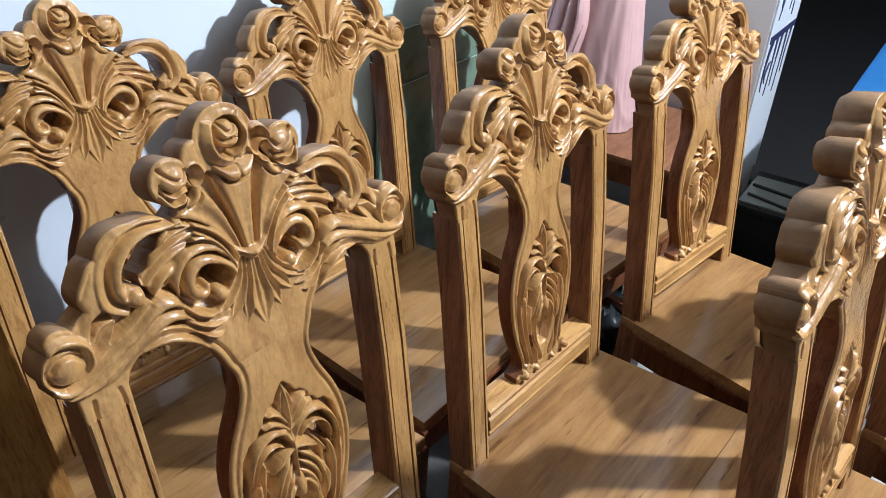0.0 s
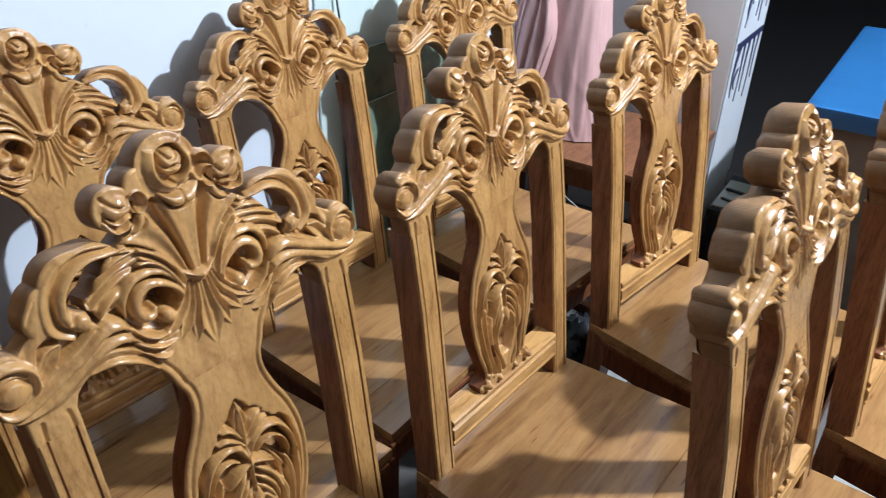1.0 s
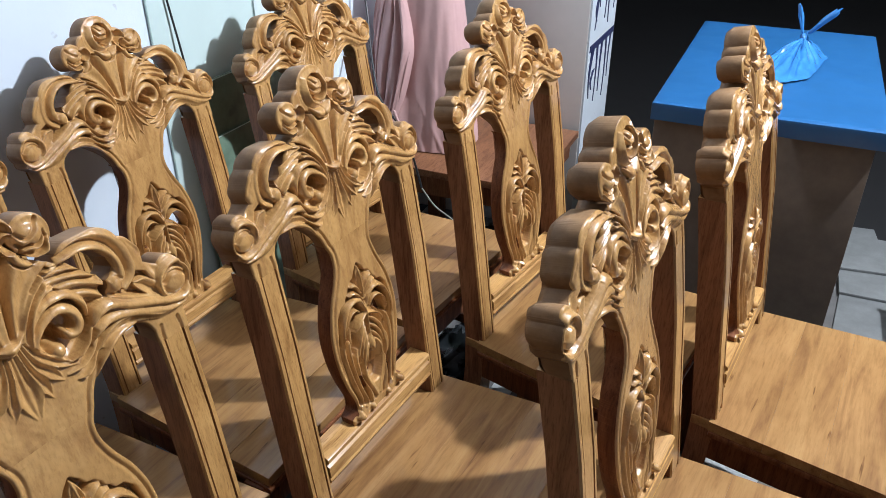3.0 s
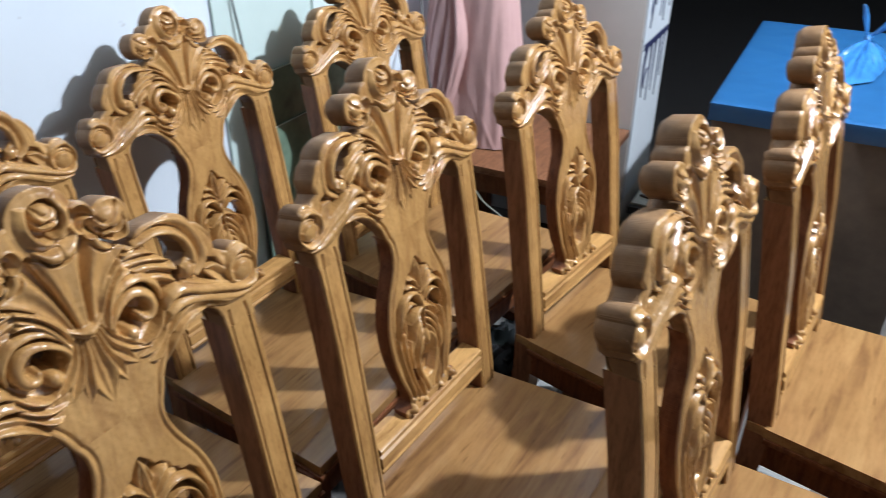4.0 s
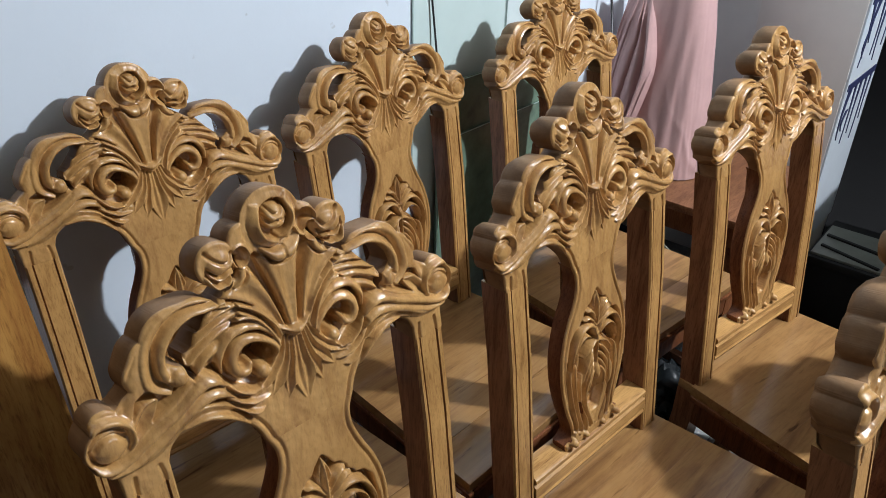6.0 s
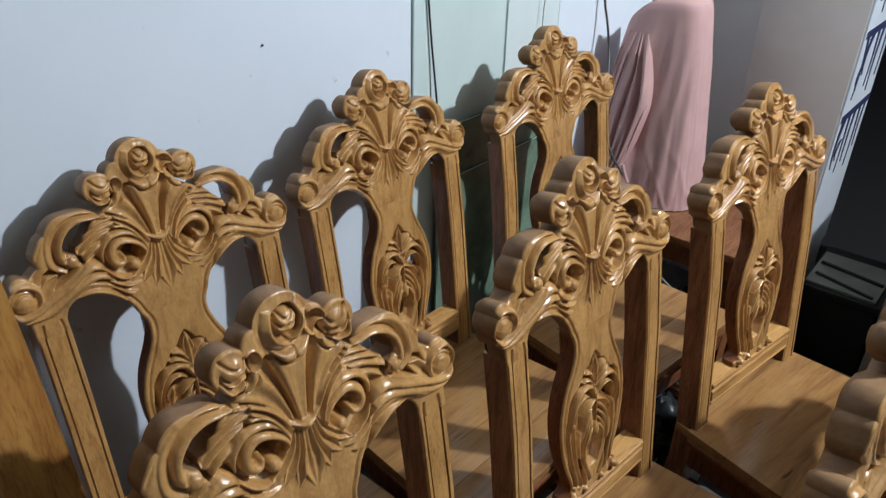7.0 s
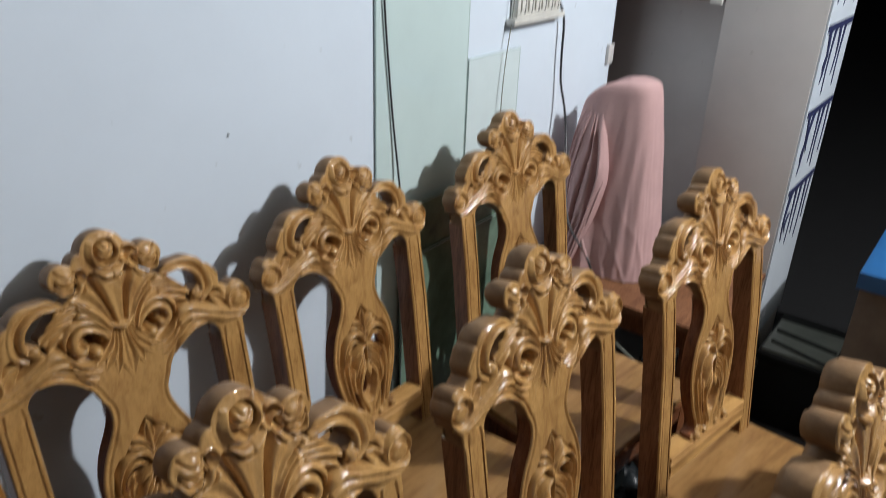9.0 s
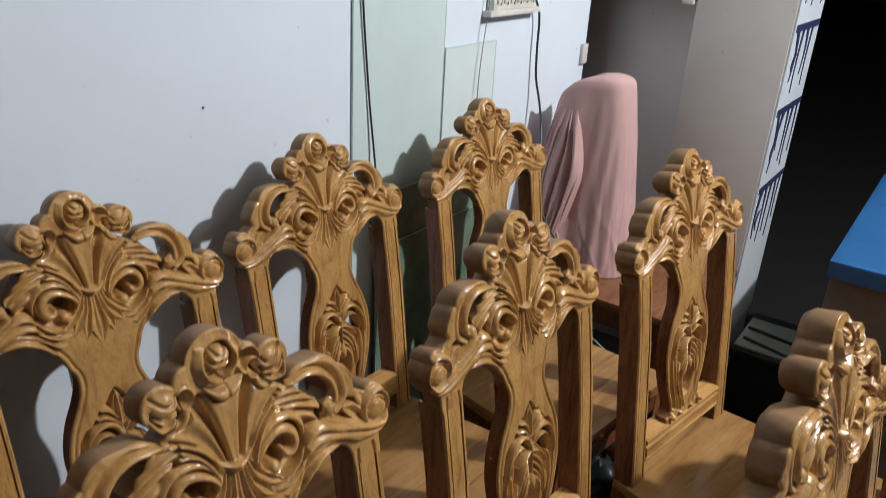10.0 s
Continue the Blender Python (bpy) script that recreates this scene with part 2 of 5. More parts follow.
class Relief:
    """A carved panel: an outline, a height over its front plane made of chiselled strokes, and cut-outs."""

    def __init__(self, outline, cell=0.0013, margin=0.0):
        self.poly = np.array(outline, float)
        lo, hi = self.poly.min(0) - margin - 3 * cell, self.poly.max(0) + margin + 3 * cell
        self.cell = cell
        self.u = np.arange(lo[0], hi[0], cell)
        self.u -= (self.u[0] + self.u[-1]) / 2
        self.v = np.arange(lo[1], hi[1], cell)
        self.U, self.V = np.meshgrid(self.u, self.v, indexing="ij")
        self.sd = self.distance(self.poly)
        self.soft = None
        self.h = np.zeros_like(self.U)

    def distance(self, poly):
        """Signed distance to a closed polygon, positive inside."""
        best = np.full(self.U.shape, 1e9)
        inside = np.zeros(self.U.shape, bool)
        for a, b in zip(poly, np.roll(poly, -1, 0)):
            d = b - a
            t = np.clip(((self.U - a[0]) * d[0] + (self.V - a[1]) * d[1]) / max(d @ d, 1e-12), 0, 1)
            best = np.minimum(best, np.hypot(self.U - a[0] - t * d[0], self.V - a[1] - t * d[1]))
            if a[1] != b[1]:
                inside ^= ((a[1] > self.V) != (b[1] > self.V)) & (self.U < (b[0] - a[0]) * (self.V - a[1]) / (b[1] - a[1]) + a[0])
        return np.where(inside, best, -best)

    def add_disc(self, u, v, r):
        for s in (1, -1):
            self.sd = np.maximum(self.sd, r - np.hypot(self.U - s * u, self.V - v))

    def add_lobe(self, a, b, r):
        """A round-ended lobe from a to b, on both sides."""
        for s in (1, -1):
            d = np.array((b[0] - a[0], b[1] - a[1]))
            t = np.clip(((s * self.U - a[0]) * d[0] + (self.V - a[1]) * d[1]) / max(d @ d, 1e-12), 0, 1)
            self.sd = np.maximum(self.sd, r - np.hypot(s * self.U - a[0] - t * d[0], self.V - a[1] - t * d[1]))

    def cut(self, u, v, ru, rv, turn=0.0):
        for s in (1, -1):
            c, k = math.cos(s * turn), math.sin(s * turn)
            x, y = (self.U - s * u) * c + (self.V - v) * k, -(self.U - s * u) * k + (self.V - v) * c
            self.sd = np.minimum(self.sd, (np.sqrt((x / ru) ** 2 + (y / rv) ** 2) - 1) * min(ru, rv))

    def cut_poly(self, poly):
        """A sawn opening, on both sides."""
        for s in (1, -1):
            self.sd = np.minimum(self.sd, -self.distance(np.array([(s * x, z) for x, z in poly])))

    def petal(self, left, right, across, along=(1, 1), base=0.0, mirror=True):
        """A leaf between two edges, laid over what is there; across is its section from left to right, along its strength."""
        a, b = smooth_path(left, 120), smooth_path(right, 120)
        n = max(len(a), len(b), 260)

        def even(p):
            return np.stack([np.interp(np.linspace(0, 1, n), np.linspace(0, 1, len(p)), p[:, i]) for i in (0, 1)], 1)

        a, b = even(a), even(b)
        wide = int(np.linalg.norm(a - b, axis=1).max() / self.cell * 2.5) + 6
        q = np.linspace(0, 1, wide)
        pts = a[:, None, :] * (1 - q[None, :, None]) + b[:, None, :] * q[None, :, None]
        sect = smooth_path([(k,) for k in across], 60)[:, 0]
        hs = np.interp(q, np.linspace(0, 1, len(sect)), sect)[None, :] * np.interp(np.linspace(0, 1, n), np.linspace(0, 1, len(along)), along)[:, None]
        for s in ((1, -1) if mirror else (1,)):
            i = np.clip(np.rint((s * pts[..., 0] - self.u[0]) / self.cell).astype(int), 0, len(self.u) - 1).ravel()
            j = np.clip(np.rint((pts[..., 1] - self.v[0]) / self.cell).astype(int), 0, len(self.v) - 1).ravel()
            total, count = np.zeros_like(self.h), np.zeros_like(self.h)
            np.add.at(total, (i, j), base + hs.ravel())
            np.add.at(count, (i, j), 1)
            self.h = np.where(count > 0, total / np.maximum(count, 1), self.h)

    def patch(self, u, v, r):
        i0, i1 = np.searchsorted(self.u, (u - r, u + r))
        j0, j1 = np.searchsorted(self.v, (v - r, v + r))
        return slice(i0, i1), slice(j0, j1)

    def stroke(self, pts, widths, heights, base=0.0, sharp=0.5, mirror=True, tilt=0.0, cove=0):
        """A chiselled ridge along pts; widths and heights are spread evenly along it. tilt raises the side on its left;
        cove 1 or -1 makes it a hollow band with a crisp lip on its left or right."""
        path = smooth_path(pts, 90)
        t = np.linspace(0, 1, len(path))
        w = np.interp(t, np.linspace(0, 1, len(widths)), widths)
        hh = np.interp(t, np.linspace(0, 1, len(heights)), heights)
        tan = np.gradient(path, axis=0)
        tan /= np.maximum(np.linalg.norm(tan, axis=1), 1e-9)[:, None]
        big = max(widths) + 2 * self.cell
        lo, hi_ = path.min(0) - big, path.max(0) + big
        for s in ((1, -1) if mirror else (1,)):
            u0, u1 = sorted((s * lo[0], s * hi_[0]))
            k = (slice(*np.searchsorted(self.u, (u0, u1))), slice(*np.searchsorted(self.v, (lo[1], hi_[1]))))
            U, V = s * self.U[k], self.V[k]
            near = np.full(U.shape, 1e9)
            side, high = np.zeros(U.shape), np.zeros(U.shape)
            for (x, y), (tx, ty), wi, hi in zip(path, tan, w, hh):
                du, dv = U - x, V - y
                q = np.sqrt(du * du + dv * dv) / wi
                m = q < near
                near[m], high[m] = q[m], hi
                side[m] = ((dv * tx - du * ty) / wi)[m]
            side = np.clip(side, -1, 1)
            if cove:
                shape = (0.30 + 0.70 * (0.5 + 0.5 * cove * side) ** 1.7) * np.clip((1 - near) / 0.24, 0, 1) ** 0.6
            else:
                shape = np.clip(1 - near * near, 0, 1) ** sharp * (1 + tilt * side)
            self.h[k] = np.maximum(self.h[k], np.where(near < 1, base + high * shape, -1))

    def groove(self, pts, width, depth, mirror=True):
        path = smooth_path(pts, 80)
        for s in ((1, -1) if mirror else (1,)):
            lower = np.zeros_like(self.h)
            for x, y in path:
                k = self.patch(s * x, y, width)
                q = np.hypot(self.U[k] - s * x, self.V[k] - y) / width
                lower[k] = np.maximum(lower[k], depth * np.clip(1 - q, 0, 1))
            self.h -= lower

    def chisel(self, step, depth):
        """Uneven facets left by the gouge."""
        k = max(2, int(step / self.cell))
        nu, nv = self.U.shape
        coarse = np.random.RandomState(5).normal(size=(nu // k + 3, nv // k + 3))
        gu, gv = np.arange(nu) / k, np.arange(nv) / k
        rows = np.array([np.interp(gv, np.arange(coarse.shape[1]), row) for row in coarse])
        self.h += depth * np.array([np.interp(gu, np.arange(coarse.shape[0]), col) for col in rows.T]).T

    def settle(self, keep):
        """Flattens what stands proud of the plane to a share of its height and takes the saw-teeth off."""
        h = np.where(self.h > 0, keep * self.h, self.h)
        for axis in (0, 1, 0, 1, 0, 1):
            h = 0.70 * h + 0.15 * np.roll(h, 1, axis) + 0.15 * np.roll(h, -1, axis)
        self.h = h

    def ball(self, u, v, r, h, base=0.0, mirror=True):
        for s in ((1, -1) if mirror else (1,)):
            k = self.patch(s * u, v, r)
            q = ((self.U[k] - s * u) ** 2 + (self.V[k] - v) ** 2) / (r * r)
            self.h[k] = np.maximum(self.h[k], np.where(q < 1, base + h * np.sqrt(np.clip(1 - q, 0, 1)), -1))

    def mesh(self, name, depth, mats, roundover=0.006, back_round=0.004):
        """Front surface, walls and back, leaned as the chair's back is. Slot 0 front, slot 1 edges and back."""
        soft = self.sd if self.soft is None else np.maximum(self.sd, np.minimum(self.soft, 1.0))
        d = np.clip(roundover - soft, 0, roundover)
        h = self.h - (roundover - np.sqrt(np.maximum(roundover ** 2 - d ** 2, 0)))
        inside = self.sd > 0
        cells = inside[:-1, :-1] | inside[1:, :-1] | inside[:-1, 1:] | inside[1:, 1:]
        used = np.zeros_like(inside)
        for a in (slice(0, -1), slice(1, None)):
            for b in (slice(0, -1), slice(1, None)):
                used[a, b] |= cells
        gu, gv = np.gradient(self.sd, self.cell)
        g2 = np.maximum(gu * gu + gv * gv, 0.05)
        pull = np.where(inside, 0, -self.sd / g2)
        X, Z = self.U + np.clip(gu * pull, -self.cell, self.cell), self.V + np.clip(gv * pull, -self.cell, self.cell)
        idx = np.full(inside.shape, -1)
        idx[used] = np.arange(used.sum())
        n = int(used.sum())
        x, z, w = X[used], Z[used], h[used]
        if depth > 0.04:        # the crest thins down to the splat
            thin = np.clip((0.890 - z) / 0.040, 0, 1) * (np.abs(x) < 0.10)
            depth = depth - 0.015 * thin * thin * (3 - 2 * thin)
        slope = rake(z)
        square = np.where(z > 0.86, 0.20, 0.0) * np.clip((z - 0.86) / 0.04, 0, 1)
        front = np.stack([x, -w - slope, z], 1)
        inset = np.clip(1 - self.sd[used] / 0.010, 0, 1) ** 2
        gx, gz = gu[used], gv[used]
        back = np.stack([x + gx * inset * back_round, depth - 0.6 * back_round * inset - slope, z + gz * inset * back_round - depth * square], 1)
        waist = np.stack([x, 0.72 * depth - slope, z - 0.72 * depth * square], 1)
        ci, cj = np.nonzero(cells)
        quads = np.stack([idx[ci, cj], idx[ci + 1, cj], idx[ci + 1, cj + 1], idx[ci, cj + 1]], 1)
        # border edges belong to one cell alone
        e = np.concatenate([quads[:, [0, 1]], quads[:, [1, 2]], quads[:, [2, 3]], quads[:, [3, 0]]])
        key = np.sort(e, 1)
        _, first, count = np.unique(key[:, 0] * n + key[:, 1], return_index=True, return_counts=True)
        border = e[first[count == 1]]
        ring = np.unique(border)
        slot = np.full(n, -1)
        slot[ring] = n + np.arange(len(ring))
        mid = np.full(n, -1)
        mid[ring] = n + len(ring) + np.arange(len(ring))
        verts = np.concatenate([front, back[ring], waist[ring]])
        b0, b1 = border[:, 0], border[:, 1]
        sides = np.concatenate([np.stack([b1, b0, mid[b0], mid[b1]], 1), np.stack([mid[b1], mid[b0], slot[b0], slot[b1]], 1)])
        # the plain back: one long face for each unbroken run of cells in a column
        m = len(verts)
        bidx = np.where(slot >= 0, slot, m + np.arange(n))
        runs = []
        for i in range(cells.shape[0]):
            edge = np.flatnonzero(np.diff(np.concatenate([[0], cells[i].astype(int), [0]])))
            for j0, j1 in zip(edge[::2], edge[1::2]):
                runs.append((idx[i, j0], idx[i, j1], idx[i + 1, j1], idx[i + 1, j0]))
        backq = bidx[np.array(runs)]
        faces = np.concatenate([quads, sides, backq])
        verts = np.concatenate([verts, back])
        live, where = np.unique(faces, return_inverse=True)
        verts, faces = verts[live], where.reshape(faces.shape)
        me = bpy.data.meshes.new(name)
        me.from_pydata(verts.tolist(), [], faces.tolist())
        for mt in mats:
            me.materials.append(mt)
        me.polygons.foreach_set("material_index", np.concatenate([np.zeros(len(quads), int), np.ones(len(sides) + len(backq), int)]).astype(np.int32))
        me.shade_smooth()
        me.set_sharp_from_angle(angle=radians(72))
        return me


def flowing(half, first, last):
    """The same outline with the stretch from one point to another drawn as a smooth curve."""
    return half[:first] + [tuple(p) for p in smooth_path(half[first:last + 1], 5 * (last - first))] + half[last + 1:]


def mirrored(half):
    """A closed outline from its right half, listed from the top middle down to the bottom middle."""
    return half + [(-x, z) for x, z in reversed(half) if abs(x) > 1e-6]


def carve_crest():
    half = [(0, 1.080), (0.028, 1.064), (0.048, 1.026), (0.075, 1.008), (0.100, 1.012), (0.130, 1.006), (0.148, 0.990), (0.160, 0.970), (0.180, 0.955),
            (0.203, 0.945), (0.216, 0.930), (0.214, 0.905), (0.199, 0.893), (0.1975, 0.868), (0.1525, 0.868), (0.1525, 0.884), (0.147, 0.896), (0.134, 0.9045),
            (0.112, 0.9055), (0.092, 0.898), (0.074, 0.882), (0.062, 0.866), (0.055, 0.848), (0, 0.848)]
    half = flowing(half, 15, 22)
    r = Relief(mirrored(half), 0.0007, 0.028)
    r.add_disc(0.0, 1.064, 0.034)
    r.add_disc(0.033, 1.056, 0.017)
    r.add_disc(0.064, 1.044, 0.021)
    r.add_lobe((0.100, 0.991), (0.120, 0.991), 0.032)
    r.add_lobe((0.145, 0.984), (0.152, 0.973), 0.0195)
    r.add_disc(0.196, 0.944, 0.015)
    r.add_disc(0.197, 0.928, 0.0225)
    # the crescent sawn out between the C-scroll and its leaf
    r.cut_poly([(0.0840, 1.0060), (0.102, 1.0075), (0.118, 1.0010), (0.1290, 0.988), (0.1325, 0.975), (0.127, 0.9705), (0.1185, 0.9665), (0.1165, 0.957), (0.113, 0.950),
                (0.1085, 0.952), (0.1105, 0.960), (0.1165, 0.966), (0.1145, 0.9745), (0.107, 0.980), (0.099, 0.988), (0.090, 0.998)])
    # no rounding where the crest meets splat and posts
    low = [(x, z - 0.03) if z < 0.87 and x > 0.15 else (x, z) for x, z in half[:-1]] + [(0.0485, 0.832), (0.0485, 0.815), (0, 0.815)]
    seam = (r.V < 0.878) & (r.distance(np.array(mirrored(low))) > 0)
    r.soft = np.where(seam, r.distance(np.array(mirrored(low))), -1.0)
    # the ground is sunk inside the carved field, down to the points of the skirt
    foot = 0.904 + 0.002 * np.clip(np.abs(r.U) / 0.06, 0, 1)
    band = np.clip((np.abs(r.U) - 0.085) / 0.03, 0, 1) * np.clip((r.V - 0.945) / 0.02, 0, 1)
    field = np.clip((r.sd - 0.004 - 0.010 * band) / 0.004, 0, 1) * np.clip((r.V - foot) / 0.014, 0, 1)
    # but not under the rose and its buds
    for x, z, rad in ((0.0, 1.064, 0.034), (0.064, 1.044, 0.021), (-0.064, 1.044, 0.021), (0.033, 1.056, 0.017), (-0.033, 1.056, 0.017)):
        field *= np.clip((np.hypot(r.U - x, r.V - z) - rad + 0.002) / 0.003, 0, 1)
    r.h -= 0.011 * field

    # shoulder between the C-scroll and the volute: two hollow leaves
    r.petal([(0.156, 0.992), (0.163, 0.970), (0.169, 0.948), (0.181, 0.926)], [(0.158, 0.995), (0.178, 0.974), (0.188, 0.953), (0.190, 0.936)], (0.000, -0.001, -0.003, -0.001, 0.000), (0.3, 1, 1, 0.3))
    r.petal([(0.147, 0.946), (0.155, 0.934), (0.170, 0.921), (0.188, 0.911)], [(0.149, 0.949), (0.165, 0.947), (0.177, 0.932), (0.190, 0.913)], (0.002, -0.002, -0.004, 0.000, 0.002), (0.4, 1, 1, 0.2))
    # fan over the knot: a broad smooth petal on each side, deep V cuts, a flat tongue in the middle
    side_in = [(0.0078, 0.955), (0.0125, 0.978), (0.0185, 1.000), (0.0265, 1.019), (0.0350, 1.033)]
    side_out = [(0.0150, 0.955), (0.026, 0.975), (0.041, 0.995), (0.061, 1.009), (0.080, 1.017)]
    r.petal(side_in, side_out, (-0.010, 0.003, 0.004, 0.002, 0.000, 0.000, 0.003, 0.002), (0.8, 1, 1, 0.9))
    tongue = [(0.0055, 0.955), (0.0090, 0.976), (0.0140, 0.998), (0.0200, 1.020), (0.0245, 1.036)]
    r.petal([(-x, z) for x, z in tongue], tongue, (-0.004, 0.004, 0.004, 0.003, 0.004, 0.004, -0.004), (0.8, 1, 1, 0.8), mirror=False)
    # long crescents that spring from the beak of the ribbon and wrap the eye
    for a, b in (([(0.076, 1.0085), (0.058, 1.0045), (0.038, 0.991), (0.0225, 0.972), (0.0125, 0.952)], [(0.078, 1.0035), (0.060, 0.9985), (0.042, 0.986), (0.028, 0.968), (0.019, 0.944)]),
                 ([(0.074, 0.9995), (0.060, 0.9975), (0.042, 0.985), (0.0275, 0.966), (0.0165, 0.937)], [(0.078, 0.9955), (0.061, 0.9915), (0.045, 0.980), (0.0325, 0.962), (0.0215, 0.932)]),
                 ([(0.088, 0.976), (0.076, 0.9865), (0.058, 0.9905), (0.040, 0.983), (0.026, 0.963), (0.0185, 0.938), (0.0215, 0.917)],
                  [(0.086, 0.972), (0.074, 0.980), (0.058, 0.9835), (0.043, 0.976), (0.031, 0.958), (0.0245, 0.936), (0.0265, 0.919)])):
        r.petal(a, b, (0.004, 0.009, 0.007, 0.002, -0.002, -0.004), (0.5, 1, 1, 1, 0.4))
    # leaf of four pointed lobes between the ribbon and the eye, on a ground of its own
    r.petal([(0.056, 1.004), (0.074, 1.0025), (0.090, 0.9970), (0.103, 0.9870), (0.1160, 0.9740)], [(0.070, 0.972), (0.078, 0.964), (0.086, 0.957), (0.096, 0.953), (0.1105, 0.950)], (-0.004, -0.004), (1, 1))
    for a, b in (([(0.058, 1.003), (0.074, 1.0035), (0.089, 0.9985), (0.1000, 0.9895)], [(0.056, 0.997), (0.074, 0.994), (0.090, 0.991), (0.1000, 0.9875)]),
                 ([(0.056, 0.996), (0.077, 0.9945), (0.097, 0.9875), (0.1145, 0.9765)], [(0.062, 0.988), (0.080, 0.9845), (0.097, 0.979), (0.1145, 0.9745)]),
                 ([(0.064, 0.986), (0.083, 0.985), (0.102, 0.976), (0.1175, 0.9630)], [(0.074, 0.977), (0.088, 0.972), (0.103, 0.965), (0.1175, 0.9605)]),
                 ([(0.078, 0.974), (0.093, 0.970), (0.104, 0.962), (0.1105, 0.9530)], [(0.086, 0.960), (0.094, 0.956), (0.102, 0.952), (0.1105, 0.9500)])):
        r.petal(a, b, (-0.002, 0.004, 0.004, 0.000, -0.003, -0.007), (0.3, 1, 1, 0.8))
    # the C-scroll: a rounded inner rim, a groove, and a flat outer band that ends in a lip
    rib_in = [(0.066, 1.0075), (0.084, 1.0058), (0.102, 1.0070), (0.118, 1.0005), (0.1288, 0.988), (0.1322, 0.975), (0.1290, 0.964), (0.120, 0.959)]
    rib_mid = [(0.065, 1.0100), (0.084, 1.0135), (0.104, 1.0158), (0.123, 1.0095), (0.1375, 0.996), (0.1440, 0.978), (0.1425, 0.962), (0.129, 0.953)]
    rib_out = [(0.064, 1.0120), (0.082, 1.0180), (0.108, 1.0225), (0.134, 1.0150), (0.1500, 0.998), (0.1560, 0.977), (0.1540, 0.958), (0.137, 0.945)]
    r.petal(rib_mid, rib_out, (-0.007, -0.003, 0.000, 0.002, 0.003, 0.002), (0.6, 1, 1, 1, 1))
    r.petal(rib_in, rib_mid, (0.000, 0.006, 0.008, 0.007, 0.004, -0.005), (0.7, 1, 1, 1, 1))
    r.ball(0.1255, 0.9605, 0.0110, 0.014, -0.003)
    r.groove([(0.121, 0.966), (0.127, 0.968), (0.134, 0.963)], 0.0020, 0.005)
    # eye: a ring that curls in to a hook, a deep hole, and a bead at its lower edge
    for s in (1, -1):
        q = np.hypot((r.U - s * 0.0425) / 1.10, r.V - 0.9405)
        r.h = np.where(q < 0.0190, np.minimum(r.h, -0.001 - 0.042 * np.clip((0.0128 - q) / 0.0030, 0, 1)), r.h)
    ring = [(0.0560, 0.9410), (0.0600, 0.9350), (0.0690, 0.9365), (0.0745, 0.9470), (0.0690, 0.9600), (0.0560, 0.9655), (0.0405, 0.9610), (0.0275, 0.9500), (0.0228, 0.9360), (0.0280, 0.9200), (0.0430, 0.9120)]
    r.stroke(ring, (0.0036, 0.0056, 0.0066, 0.0068, 0.0064, 0.0056, 0.0048, 0.0042, 0.0040, 0.0038, 0.0020), (0.010, 0.012, 0.013, 0.013, 0.012, 0.011, 0.011, 0.011, 0.010, 0.009, 0.006), -0.003, 0.45, True, 0.2)
    r.stroke([(0.0855, 0.9430), (0.0850, 0.9590), (0.0735, 0.9740), (0.0570, 0.9780), (0.0410, 0.9735), (0.0285, 0.9625), (0.0200, 0.9480)], (0.0015, 0.0040, 0.0048, 0.0048, 0.0044, 0.0036, 0.0015), (0.006, 0.010, 0.011, 0.011, 0.010, 0.009, 0.005), -0.003, 0.5, True, 0.2)
    r.groove([(0.0790, 0.9440), (0.0785, 0.9570), (0.0690, 0.9680), (0.0560, 0.9720), (0.0410, 0.9670), (0.0280, 0.9560)], 0.0018, 0.005)
    r.ball(0.0440, 0.9255, 0.0086, 0.013, -0.006)
    # skirt of pointed leaves under the knot
    for a, b in (([(0.0125, 0.950), (0.020, 0.929), (0.036, 0.912), (0.0575, 0.9025)], [(0.016, 0.952), (0.0245, 0.938), (0.041, 0.9195), (0.0575, 0.9050)]),
                 ([(0.0085, 0.950), (0.0135, 0.924), (0.024, 0.906), (0.0375, 0.8955)], [(0.013, 0.950), (0.020, 0.929), (0.033, 0.914), (0.0375, 0.8980)]),
                 ([(0.0035, 0.950), (0.006, 0.924), (0.0115, 0.900), (0.0212, 0.8845)], [(0.009, 0.950), (0.014, 0.925), (0.0225, 0.905), (0.0212, 0.8870)])):
        r.petal(a, b, (0.008, 0.004, -0.001, -0.002, 0.001, 0.005), (0.8, 1, 1, 0.3))
    r.petal([(-0.005, 0.950), (-0.0080, 0.925), (-0.0130, 0.900), (-0.0030, 0.8745)], [(0.005, 0.950), (0.0080, 0.925), (0.0130, 0.900), (0.0030, 0.8745)], (0.006, 0.002, -0.002, 0.001, -0.002, 0.002, 0.006), (0.7, 1, 1, 0.3), mirror=False)
    # the knot: a rolled band tied round the fan
    r.stroke([(-0.0185, 0.963), (-0.010, 0.9555), (0.0, 0.9525), (0.010, 0.9555), (0.0185, 0.963)], (0.0015, 0.0068, 0.0015), (0.006, 0.014, 0.006), 0.0, 0.35, False, 0.4)
    r.groove([(-0.014, 0.957), (0.0, 0.9495), (0.014, 0.957)], 0.0018, 0.004, False)
    # volute at the end: a slit ball under a rolled leaf
    r.ball(0.1985, 0.9280, 0.0168, 0.012, -0.003)
